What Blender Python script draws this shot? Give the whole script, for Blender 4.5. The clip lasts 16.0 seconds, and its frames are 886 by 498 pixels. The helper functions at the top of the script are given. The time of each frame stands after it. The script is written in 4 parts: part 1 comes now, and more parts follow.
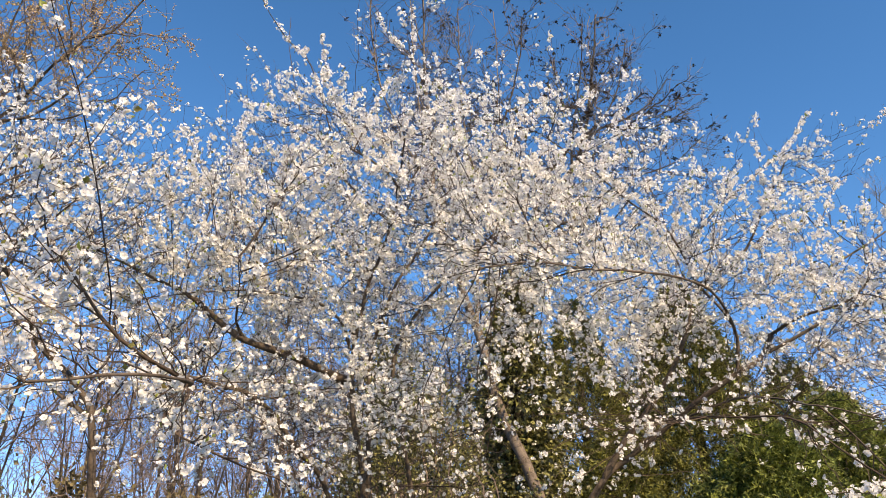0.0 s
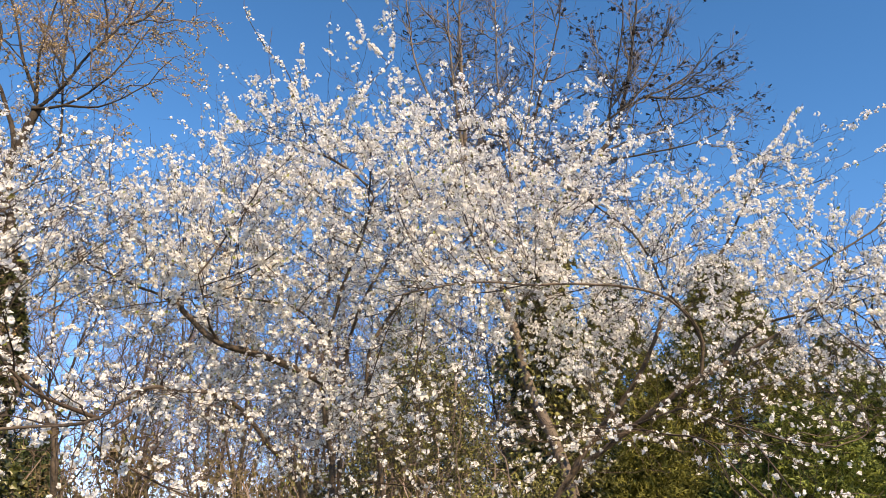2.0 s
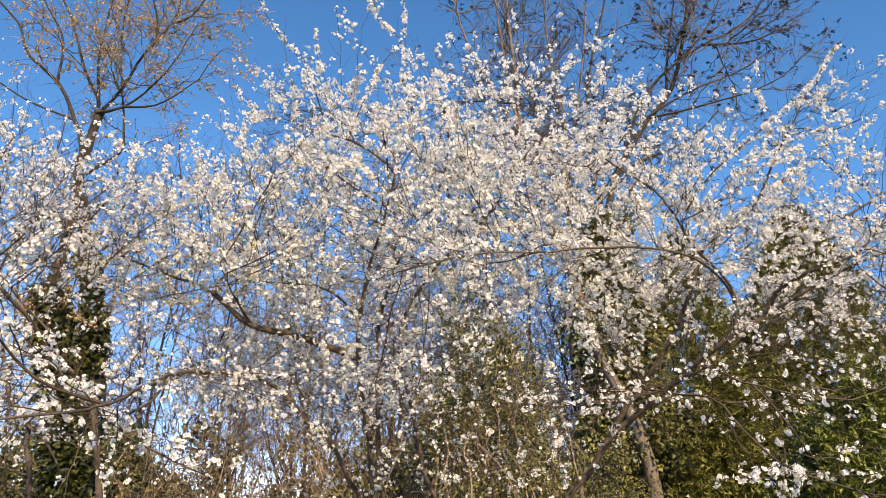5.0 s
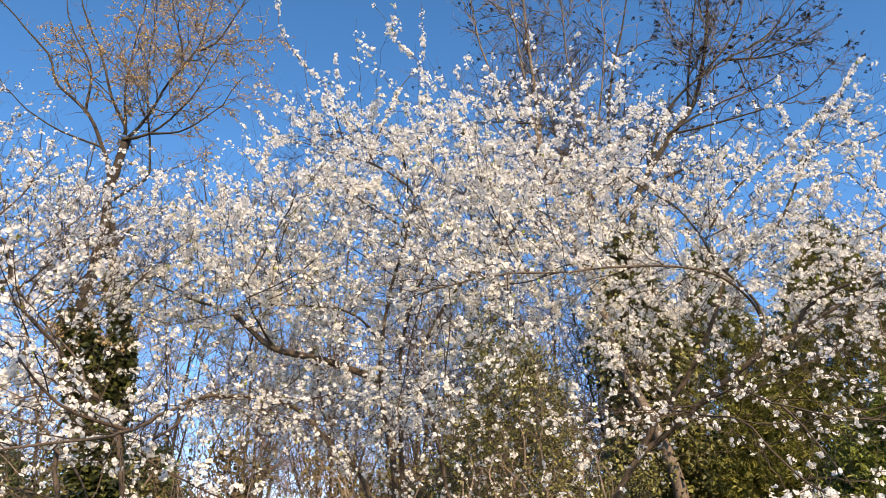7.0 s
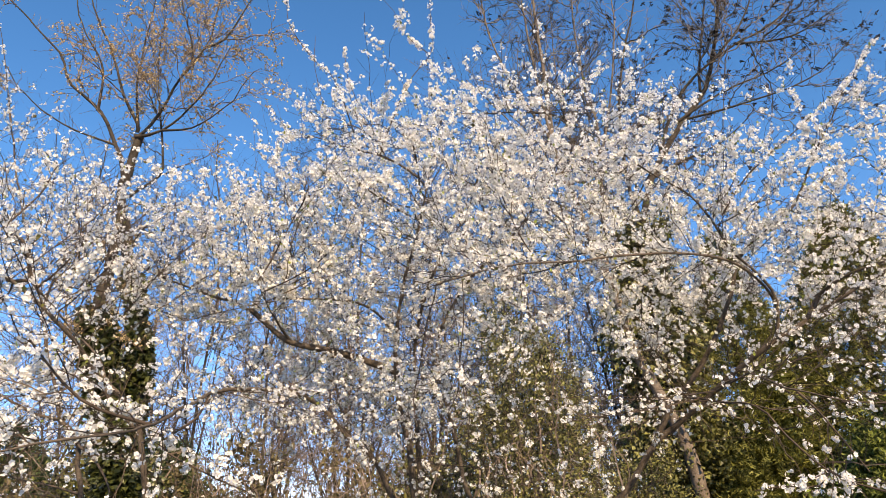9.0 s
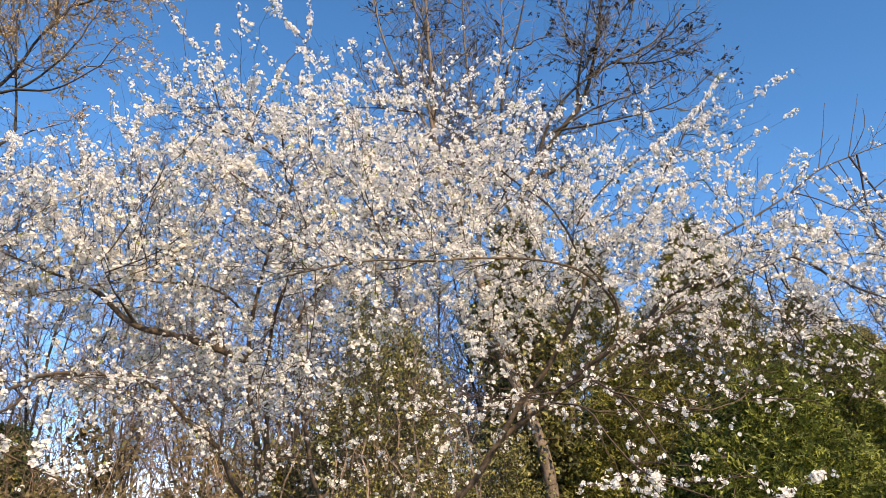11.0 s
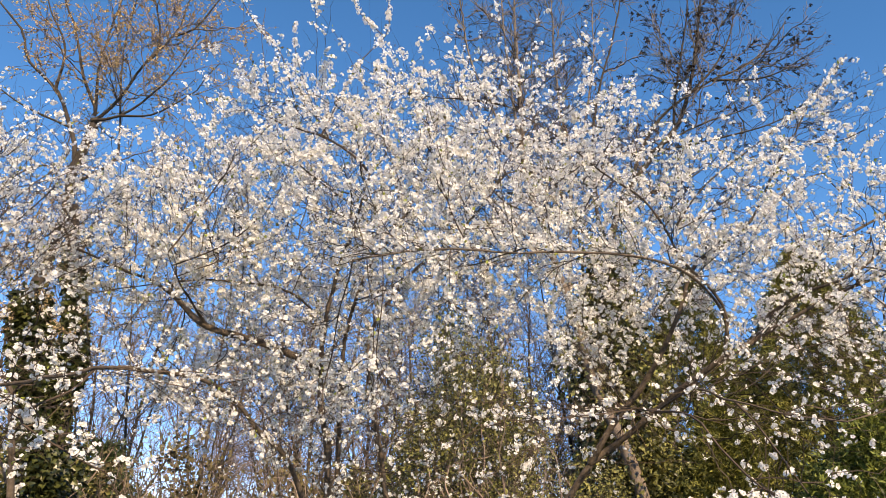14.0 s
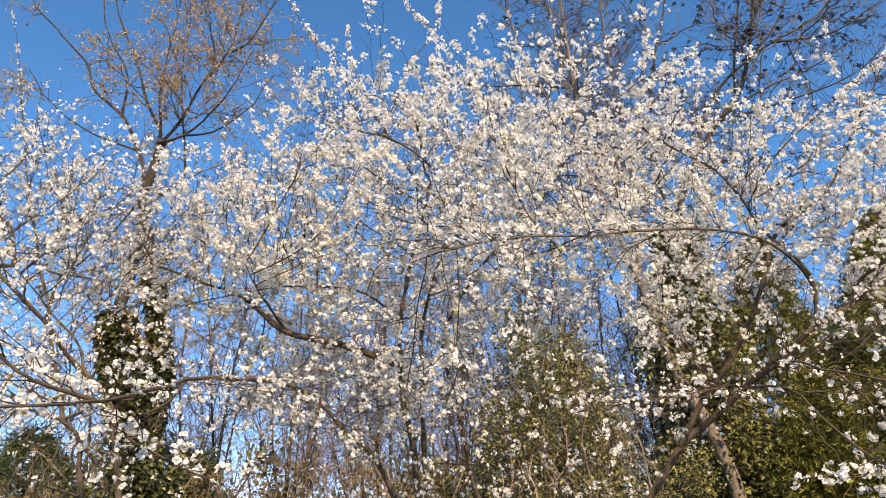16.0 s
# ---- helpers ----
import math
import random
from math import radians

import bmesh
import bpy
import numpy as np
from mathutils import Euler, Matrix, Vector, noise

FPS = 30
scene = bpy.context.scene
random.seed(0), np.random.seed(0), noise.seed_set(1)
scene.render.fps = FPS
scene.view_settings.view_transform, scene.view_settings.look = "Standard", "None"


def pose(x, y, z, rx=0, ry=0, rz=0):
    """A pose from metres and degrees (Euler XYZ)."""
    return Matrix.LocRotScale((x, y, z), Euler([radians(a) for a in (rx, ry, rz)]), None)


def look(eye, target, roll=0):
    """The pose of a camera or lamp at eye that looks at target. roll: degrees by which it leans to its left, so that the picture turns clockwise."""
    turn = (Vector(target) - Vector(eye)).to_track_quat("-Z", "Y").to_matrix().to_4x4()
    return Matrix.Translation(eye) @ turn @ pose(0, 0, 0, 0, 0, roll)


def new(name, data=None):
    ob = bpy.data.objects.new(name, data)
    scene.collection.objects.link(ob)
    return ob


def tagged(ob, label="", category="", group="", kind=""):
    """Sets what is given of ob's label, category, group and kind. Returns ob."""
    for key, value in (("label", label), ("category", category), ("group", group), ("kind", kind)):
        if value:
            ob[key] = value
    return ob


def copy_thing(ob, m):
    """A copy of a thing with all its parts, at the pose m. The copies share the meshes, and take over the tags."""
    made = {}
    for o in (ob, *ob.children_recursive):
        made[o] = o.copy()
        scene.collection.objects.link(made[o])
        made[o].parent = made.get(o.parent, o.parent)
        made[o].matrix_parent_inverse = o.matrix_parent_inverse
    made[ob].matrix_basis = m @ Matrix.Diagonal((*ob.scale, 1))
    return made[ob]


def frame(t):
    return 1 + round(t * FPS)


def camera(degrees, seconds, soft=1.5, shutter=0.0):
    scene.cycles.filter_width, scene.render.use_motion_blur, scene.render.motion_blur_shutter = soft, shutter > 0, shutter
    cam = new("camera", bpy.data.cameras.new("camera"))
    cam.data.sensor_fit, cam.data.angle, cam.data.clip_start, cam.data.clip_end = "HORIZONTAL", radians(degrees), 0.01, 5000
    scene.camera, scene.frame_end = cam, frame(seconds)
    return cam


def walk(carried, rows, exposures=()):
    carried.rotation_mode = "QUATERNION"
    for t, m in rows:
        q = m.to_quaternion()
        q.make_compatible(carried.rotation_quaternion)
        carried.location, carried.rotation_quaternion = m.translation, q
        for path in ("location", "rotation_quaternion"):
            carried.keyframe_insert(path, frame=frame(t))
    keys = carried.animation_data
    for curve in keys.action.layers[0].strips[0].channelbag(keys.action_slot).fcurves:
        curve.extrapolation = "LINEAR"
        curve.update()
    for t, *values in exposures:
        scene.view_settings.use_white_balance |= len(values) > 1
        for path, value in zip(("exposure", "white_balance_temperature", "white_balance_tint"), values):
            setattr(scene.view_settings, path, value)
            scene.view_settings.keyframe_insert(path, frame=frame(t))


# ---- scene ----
# ---------------------------------------------------------------- camera
cam = camera(62.9, 16.0, soft=0.5)
# seconds, eye in metres, tilt, roll and turn in degrees
PATH = [
    (0.0, -0.699, 0.359, 1.446, 115.79, -1.57, -13.61),
    (0.5, -0.526, 0.382, 1.496, 114.97, -1.00, -11.95),
    (1.0, -0.447, 0.314, 1.505, 112.61, 4.04, -3.69),
    (1.5, -0.384, 0.186, 1.547, 113.12, 3.94, -6.93),
    (2.0, -0.289, 0.063, 1.590, 112.80, 0.62, -8.46),
    (2.5, -0.155, 0.032, 1.590, 112.11, 2.48, -6.21),
    (3.0, -0.044, 0.038, 1.589, 111.00, 2.25, -3.49),
    (3.5, -0.030, 0.021, 1.590, 109.98, -0.46, -1.68),
    (4.0, -0.025, 0.009, 1.587, 109.75, -0.79, -1.95),
    (4.2, -0.023, 0.005, 1.586, 109.59, -0.82, -2.02),
    (6.3, 0.002, -0.006, 1.599, 112.18, -1.12, -0.66),
    (6.5, 0.001, -0.004, 1.599, 112.16, -1.09, 0.03),
    (7.0, 0.000, -0.000, 1.600, 112.00, -0.95, -0.00),
    (7.5, 0.000, -0.000, 1.599, 111.82, -1.09, -0.02),
    (8.0, 0.001, -0.004, 1.599, 111.74, -1.27, 0.34),
    (8.2, 0.000, -0.004, 1.599, 111.70, -1.77, 0.94),
    (10.3, 0.021, -0.042, 1.594, 110.70, -1.31, 1.01),
    (10.5, 0.034, -0.042, 1.597, 111.10, -1.12, -2.11),
    (11.0, 0.093, -0.046, 1.601, 110.44, -1.32, -8.95),
    (11.5, 0.124, -0.067, 1.597, 109.63, -0.45, -14.66),
    (12.0, 0.163, -0.049, 1.593, 109.15, -2.51, -16.46),
    (12.5, 0.139, 0.065, 1.570, 109.59, -1.57, -14.34),
    (13.0, 0.137, 0.205, 1.556, 112.10, -1.41, -7.94),
    (13.5, 0.168, 0.260, 1.533, 111.86, 2.03, -2.81),
    (14.0, 0.175, 0.265, 1.537, 113.22, 1.67, -1.16),
    (14.5, 0.170, 0.263, 1.539, 113.19, 1.81, -0.54),
    (15.0, 0.162, 0.266, 1.538, 113.15, 0.28, 0.21),
    (15.5, 0.141, 0.275, 1.535, 112.83, -0.24, 2.74),
    (16.0, 0.135, 0.278, 1.535, 112.66, -0.83, 4.10),
]
walk(cam, [(t, pose(x, y, z, tilt, 0, turn) @ pose(0, 0, 0, 0, 0, roll)) for t, x, y, z, tilt, roll, turn in PATH],
     [(0.0, 1.31, 9200, 14), (16.0, 1.31, 9200, 14)])

# ---------------------------------------------------------------- daylight
SUN_AZ, SUN_EL = 162.0, 34.0      # clockwise from +y; the sun stands behind the camera
world = bpy.data.worlds.new("sky")
scene.world = world
world.use_nodes = True
wn = world.node_tree.nodes
sky = wn.new("ShaderNodeTexSky")
sky.sky_type, sky.sun_disc = "NISHITA", False
sky.sun_elevation, sky.sun_rotation = radians(SUN_EL), radians(SUN_AZ)
sky.altitude, sky.air_density, sky.dust_density, sky.ozone_density = 0, 0.6, 0.0, 2.6
wn["Background"].inputs["Strength"].default_value = 0.15
clear = wn.new("ShaderNodeHueSaturation")
clear.inputs["Saturation"].default_value = 1.27
clear.inputs["Hue"].default_value = 0.5005
world.node_tree.links.new(sky.outputs[0], clear.inputs["Color"])
# the air low over the land is a deeper, less green blue than the model's
way = wn.new("ShaderNodeTexCoord")
height, tint, deep = wn.new("ShaderNodeSeparateXYZ"), wn.new("ShaderNodeValToRGB"), wn.new("ShaderNodeMix")
tint.color_ramp.elements[0].position, tint.color_ramp.elements[1].position = 0.0, 0.42
tint.color_ramp.elements[0].color, tint.color_ramp.elements[1].color = (0.70, 0.62, 0.79, 1), (0.97, 1.0, 1.02, 1)
deep.data_type, deep.blend_type = "RGBA", "MULTIPLY"
deep.inputs["Factor"].default_value = 1.0
sky_links = world.node_tree.links
sky_links.new(way.outputs["Generated"], height.inputs[0])
sky_links.new(height.outputs["Z"], tint.inputs[0])
sky_links.new(clear.outputs[0], deep.inputs[6])
sky_links.new(tint.outputs[0], deep.inputs[7])
sky_links.new(deep.outputs[2], wn["Background"].inputs["Color"])
sun = new("sun", bpy.data.lights.new("sun", "SUN"))
sun.data.energy, sun.data.angle, sun.data.color = 3.2, radians(0.5), (1.0, 0.87, 0.69)
az, el = radians(SUN_AZ), radians(SUN_EL)
sun.matrix_world = look((math.sin(az) * math.cos(el) * 50, math.cos(az) * math.cos(el) * 50, math.sin(el) * 50), (0, 0, 0))

# ---------------------------------------------------------------- materials


def material(name, dark, light, scale=20.0, rough=0.8, bump=0.3, island=0.0, through_light=0.0, fine=6.0, spec=0.3):
    """Two colours mixed by coarse and fine noise; island: how far each loose piece differs; through_light: share let through."""
    m = bpy.data.materials.new(name)
    m.use_nodes = True
    n, l = m.node_tree.nodes, m.node_tree.links
    bsdf = n["Principled BSDF"]
    bsdf.inputs["Roughness"].default_value = rough
    bsdf.inputs["Specular IOR Level"].default_value = spec
    co = n.new("ShaderNodeTexCoord")
    coarse, grain = n.new("ShaderNodeTexNoise"), n.new("ShaderNodeTexNoise")
    coarse.inputs["Scale"].default_value, grain.inputs["Scale"].default_value = scale, scale * fine
    coarse.inputs["Detail"].default_value = grain.inputs["Detail"].default_value = 4
    for t in (coarse, grain):
        l.new(co.outputs["Object"], t.inputs["Vector"])
    mix = n.new("ShaderNodeMath")
    mix.operation = "MULTIPLY_ADD"
    mix.inputs[1].default_value = 0.5
    l.new(coarse.outputs["Fac"], mix.inputs[0])
    half = n.new("ShaderNodeMath")
    half.operation = "MULTIPLY"
    half.inputs[1].default_value = 0.5
    l.new(grain.outputs["Fac"], half.inputs[0])
    l.new(half.outputs[0], mix.inputs[2])
    value = mix.outputs[0]
    if island:
        geo, add = n.new("ShaderNodeNewGeometry"), n.new("ShaderNodeMath")
        add.operation = "MULTIPLY_ADD"
        add.inputs[1].default_value = island
        l.new(geo.outputs["Random Per Island"], add.inputs[0])
        off = n.new("ShaderNodeMath")
        off.operation = "SUBTRACT"
        off.inputs[1].default_value = island / 2
        l.new(value, off.inputs[0])
        l.new(off.outputs[0], add.inputs[2])
        value = add.outputs[0]
    ramp = n.new("ShaderNodeValToRGB")
    ramp.color_ramp.elements[0].position, ramp.color_ramp.elements[1].position = 0.32, 0.68
    ramp.color_ramp.elements[0].color, ramp.color_ramp.elements[1].color = (*dark, 1), (*light, 1)
    l.new(value, ramp.inputs[0])
    l.new(ramp.outputs[0], bsdf.inputs["Base Color"])
    if bump:
        b = n.new("ShaderNodeBump")
        b.inputs["Strength"].default_value, b.inputs["Distance"].default_value = bump, 0.004
        l.new(mix.outputs[0], b.inputs["Height"])
        l.new(b.outputs[0], bsdf.inputs["Normal"])
    if through_light:
        tr, both = n.new("ShaderNodeBsdfTranslucent"), n.new("ShaderNodeMixShader")
        both.inputs[0].default_value = through_light
        l.new(ramp.outputs[0], tr.inputs["Color"])
        l.new(bsdf.outputs[0], both.inputs[1])
        l.new(tr.outputs[0], both.inputs[2])
        l.new(both.outputs[0], n["Material Output"].inputs["Surface"])
    return m


PETAL = material("petal_white", (0.80, 0.79, 0.78), (0.93, 0.93, 0.92), 60, 0.6, 0, 0.7, 0.5, spec=0.2)
STAMEN = material("stamen_yellow", (0.42, 0.40, 0.12), (0.62, 0.55, 0.25), 80, 0.7, 0, 0.6)
YOUNG_LEAF = material("young_leaf", (0.11, 0.09, 0.03), (0.30, 0.36, 0.08), 30, 0.45, 0, 0.7, 0.35)
PLUM_BARK = material("plum_bark", (0.024, 0.019, 0.015), (0.135, 0.105, 0.082), 18, 0.85, 0.8)
TWIG_BARK = material("plum_twig", (0.018, 0.013, 0.011), (0.085, 0.06, 0.044), 14, 0.75, 0.2, 0.5)
GREY_BARK = material("grey_bark", (0.055, 0.043, 0.034), (0.235, 0.19, 0.155), 9, 0.9, 1.0)
DARK_BARK = material("dark_bark", (0.018, 0.015, 0.012), (0.065, 0.053, 0.043), 6, 0.9, 0.8)
BARE_TWIG = material("bare_twig", (0.06, 0.046, 0.04), (0.23, 0.18, 0.155), 4, 0.85, 0, 0.6)
SEED_TWIG = material("grey_twig", (0.04, 0.032, 0.027), (0.2, 0.165, 0.14), 4, 0.85, 0, 0.7)
PALE_TWIG = material("pale_cane", (0.16, 0.13, 0.1), (0.42, 0.355, 0.27), 4, 0.8, 0, 0.6)
CATKIN = material("rusty_bud", (0.34, 0.235, 0.12), (0.6, 0.45, 0.26), 6, 0.8, 0, 0.8, 0.25)
SEED = material("dark_seed", (0.018, 0.012, 0.009), (0.075, 0.045, 0.028), 8, 0.8, 0, 0.6)
IVY = material("ivy_leaf", (0.014, 0.02, 0.006), (0.075, 0.085, 0.026), 3, 0.35, 0, 0.7, 0.12, spec=0.5)
OLIVE = material("olive_leaf", (0.03, 0.032, 0.01), (0.225, 0.22, 0.07), 3, 0.4, 0, 0.9, 0.2, spec=0.5)
CONIFER = material("conifer_spray", (0.036, 0.042, 0.01), (0.225, 0.225, 0.056), 1.4, 0.6, 0, 0.6, 0.15)
BRIGHT_CONIFER = material("bright_conifer_spray", (0.036, 0.053, 0.012), (0.225, 0.265, 0.06), 2.2, 0.6, 0, 0.6, 0.15)
BLUE_CONIFER = material("bluish_conifer_spray", (0.02, 0.034, 0.018), (0.105, 0.145, 0.06), 2.0, 0.6, 0, 0.6, 0.15)
TAN_CONIFER = material("tan_conifer_spray", (0.105, 0.097, 0.033), (0.46, 0.41, 0.165), 1.6, 0.6, 0, 0.6, 0.15)
DRY_LEAF = material("dry_leaf", (0.055, 0.047, 0.024), (0.18, 0.148, 0.076), 3, 0.8, 0, 0.7, 0.2)
GROUND = material("meadow_ground", (0.035, 0.045, 0.014), (0.13, 0.11, 0.05), 0.7, 0.95, 1.0, fine=14)

# ---------------------------------------------------------------- mesh helpers
rng = np.random.default_rng(7)


def unit(a):
    return a / np.maximum(np.linalg.norm(a, axis=-1, keepdims=True), 1e-9)


def mesh_of(name, verts, faces, mat, smooth=False):
    """A mesh from one array of corners and a list of face arrays, each with one number of corners a row."""
    me = bpy.data.meshes.new(name)
    faces = [np.asarray(f, np.int32) for f in faces if len(f)]
    loops = np.concatenate([f.ravel() for f in faces])
    sizes = np.concatenate([np.full(len(f), f.shape[1], np.int32) for f in faces])
    me.vertices.add(len(verts))
    me.vertices.foreach_set("co", np.asarray(verts, np.float32).ravel())
    me.loops.add(len(loops))
    me.loops.foreach_set("vertex_index", loops)
    me.polygons.add(len(sizes))
    me.polygons.foreach_set("loop_start", np.r_[0, np.cumsum(sizes)[:-1]].astype(np.int32))
    me.polygons.foreach_set("loop_total", sizes)
    me.polygons.foreach_set("use_smooth", np.full(len(sizes), smooth))
    me.materials.append(mat)
    me.update(calc_edges=True)
    me.validate()
    return me


def thing(name, label, category, at=(0, 0, 0), group="", kind=""):
    ob = new(name)
    ob.empty_display_size = 0.1
    ob.location = at
    return tagged(ob, label, category, group, kind)


def part(name, me, parent, label="", kind=""):
    """A mesh, in world places, as one part under a thing."""
    ob = new(name, me)
    ob.parent = parent
    ob.location = [-c for c in parent.location] if parent.parent is None else (0, 0, 0)
    return tagged(ob, label, kind=kind)


def tubes(chains, most=12):
    """Tapered tubes round chains of (places, radii): corners and quads, with closed tips."""
    verts, quads, count = [], [], 0
    for places, radii in chains:
        p, r = np.asarray(places, float), np.asarray(radii, float)
        if len(p) < 2:
            continue
        sides = min(most, 3 if r.max() < 0.004 else 5 if r.max() < 0.012 else 8 if r.max() < 0.05 else 12)
        tan = unit(np.gradient(p, axis=0))
        side = unit(np.cross(tan[0], (0.31, 0.2, 0.93) if abs(tan[0][2]) < 0.8 else (1, 0.1, 0)))
        rings, a = [], np.arange(sides) * 2 * np.pi / sides
        for k in range(len(p)):
            side = unit(side - tan[k] * (side @ tan[k]))
            up = np.cross(tan[k], side)
            rings.append(p[k] + r[k] * (np.cos(a)[:, None] * side + np.sin(a)[:, None] * up))
        verts.append(np.concatenate(rings))
        i, j = np.meshgrid(np.arange(len(p) - 1), np.arange(sides), indexing="ij")
        i, j = i.ravel(), j.ravel()
        n = (j + 1) % sides
        quads.append(count + np.stack([i * sides + j, i * sides + n, (i + 1) * sides + n, (i + 1) * sides + j], 1))
        count += len(p) * sides
    return np.concatenate(verts), [np.concatenate(quads)]


def spline(points, step):
    """A smooth line through the given places, in steps of that length, with the share of the way at each."""
    p = np.asarray(points, float)
    p = np.concatenate([[2 * p[0] - p[1]], p, [2 * p[-1] - p[-2]]])
    out = []
    for a, b, c, d in zip(p[:-3], p[1:-2], p[2:-1], p[3:]):
        n = max(2, int(np.linalg.norm(c - b) / step + 0.5))
        t = (np.arange(n) / n)[:, None]
        out.append(0.5 * (2 * b + (c - a) * t + (2 * a - 5 * b + 4 * c - d) * t**2 + (3 * b - a - 3 * c + d) * t**3))
    out.append(p[-2][None])
    out = np.concatenate(out)
    return out, np.linspace(0, 1, len(out))


def gnarl(p, amount, scale):
    """Bends a line slightly out of true."""
    off = np.array([noise.noise_vector(Vector(q) * scale) for q in p])
    return p + off * amount * np.linspace(0.0, 1.0, len(p))[:, None]


def blob(n, centre, radii, hollow=0.0):
    """n places inside an ellipsoid, outside its hollow middle."""
    d = unit(rng.normal(size=(n, 3)))
    r = (hollow**3 + (1 - hollow**3) * rng.random(n)) ** (1 / 3)
    return np.asarray(centre) + d * r[:, None] * np.asarray(radii)


def colonize(seeds, attract, reach, kill, step, rounds=80, rise=0.1, wander=0.25):
    """Grows twigs from the seed lines towards the attracting places. Gives places, parents and the number of seed places."""
    places, parents = [], []
    for line, joint in seeds:
        for k, q in enumerate(line):
            parents.append(len(places) - 1 if k else -1)
            places.append(q)
    seeded = len(places)
    nodes = np.array(places)
    attract = attract.copy()
    best = np.full(len(attract), 1e9)
    near = np.zeros(len(attract), int)

    def meet(start):
        for k in range(start, len(nodes), 400):
            some = nodes[k : k + 400]
            d = ((attract[:, None, :] - some[None]) ** 2).sum(-1)
            j = d.argmin(1)
            d = d[np.arange(len(d)), j]
            less = d < best
            best[less], near[less] = d[less], k + j[less]

    meet(0)
    for _ in range(rounds):
        keep = best > kill**2
        attract, best, near = attract[keep], best[keep], near[keep]
        on = best < reach**2
        if not on.any():
            break
        pull = np.zeros_like(nodes)
        np.add.at(pull, near[on], unit(attract[on] - nodes[near[on]]))
        who = np.unique(near[on])
        way = unit(pull[who]) + rng.normal(size=(len(who), 3)) * wander
        way[:, 2] += rise
        fresh = nodes[who] + unit(way) * step
        d = ((fresh[:, None, :2] - nodes[None, :, :2]) ** 2).sum(-1) + (fresh[:, None, 2] - nodes[None, :, 2]) ** 2 if len(nodes) < 200 else None
        if d is not None:
            ok = d.min(1) > (0.3 * step) ** 2
            who, fresh = who[ok], fresh[ok]
        if not len(who):
            break
        start = len(nodes)
        parents.extend(who.tolist())
        nodes = np.concatenate([nodes, fresh])
        meet(start)
    return nodes, np.array(parents), seeded


def twig_chains(nodes, parents, seeded, tip, power=2.4, most=0.02):
    """Chains of the grown twigs, with radii by the number of tips that each bears."""
    n = len(nodes)
    load = np.zeros(n)
    kids = [[] for _ in range(n)]
    for k in range(n - 1, seeded - 1, -1):
        if not kids[k]:
            load[k] = 1.0
        kids[parents[k]].append(k)
        load[parents[k]] += load[k] if parents[k] >= 0 else 0
    radius = np.minimum(tip * np.maximum(load, 1) ** (1 / power), most)
    chains, todo = [], [(k, c) for k in range(seeded) for c in kids[k]]
    while todo:
        a, b = todo.pop()
        line, r = [nodes[a], nodes[b]], [radius[b], radius[b]]
        while kids[b]:
            main = max(kids[b], key=lambda c: load[c])
            todo += [(b, c) for c in kids[b] if c != main]
            b = main
            line.append(nodes[b])
            r.append(radius[b])
        r[-1] *= 0.6
        chains.append((line, r))
    return chains, radius


def even(chains, k):
    """Chains of any length as arrays of k places and radii each, slightly smoothed."""
    places, radii = np.zeros((len(chains), k, 3)), np.zeros((len(chains), k))
    for n, (line, r) in enumerate(chains):
        p, r = np.asarray(line, float), np.asarray(r, float)
        if len(p) > 3:
            q = p.copy()
            q[1:-1] = 0.25 * p[:-2] + 0.5 * p[1:-1] + 0.25 * p[2:]
            p = q
        was, now = np.linspace(0, 1, len(p)), np.linspace(0, 1, k)
        for c in range(3):
            places[n, :, c] = np.interp(now, was, p[:, c])
        radii[n] = np.interp(now, was, r)
    return places, radii


def on_lines(places, radii, count, start=0.0, weight=None):
    """Random places on arrays of lines: place, way, radius, share of the line and which line."""
    length = np.linalg.norm(np.diff(places, axis=1), axis=2).sum(1)
    w = length if weight is None else length * weight
    who = rng.choice(len(places), count, p=w / w.sum())
    u = start + (1 - start) * rng.random(count)
    x = u * (places.shape[1] - 1)
    j = np.minimum(x.astype(int), places.shape[1] - 2)
    f = (x - j)[:, None]
    a, b = places[who, j], places[who, j + 1]
    return a + (b - a) * f, unit(b - a), radii[who, j] * (1 - f[:, 0]) + radii[who, j + 1] * f[:, 0], u, who


def offshoots(places, radii, count, length, angle, lift, k, thin, start=0.2, curl=0.25, out=None, shorten=0.55):
    """Side shoots off arrays of lines, bending up by lift and away from the middle given as out."""
    base, way, r, u, _ = on_lines(places, radii, count, start)
    across = unit(np.cross(way, rng.normal(size=(count, 3))))
    if out is not None:
        across = unit(across + 0.5 * unit(base - out))
    a = np.radians(rng.uniform(*angle, count))[:, None]
    ahead = unit(np.cos(a) * way + np.sin(a) * across)
    tall = (rng.uniform(*length, count) * (1 - shorten * u))[:, None, None]
    d = np.linspace(0, 1, k)[None, :, None]
    bend = rng.normal(size=(count, 3)) * curl + (0, 0, lift)
    p = base[:, None] + tall * (ahead[:, None] * d + bend[:, None] * d**2 * 0.6)
    kink = rng.normal(size=p.shape) * 0.022 * tall
    kink[:, 0] = 0
    foot = np.minimum(r * 0.75, thin)
    return p + kink, foot[:, None] * np.linspace(1.0, 0.45, k)[None]


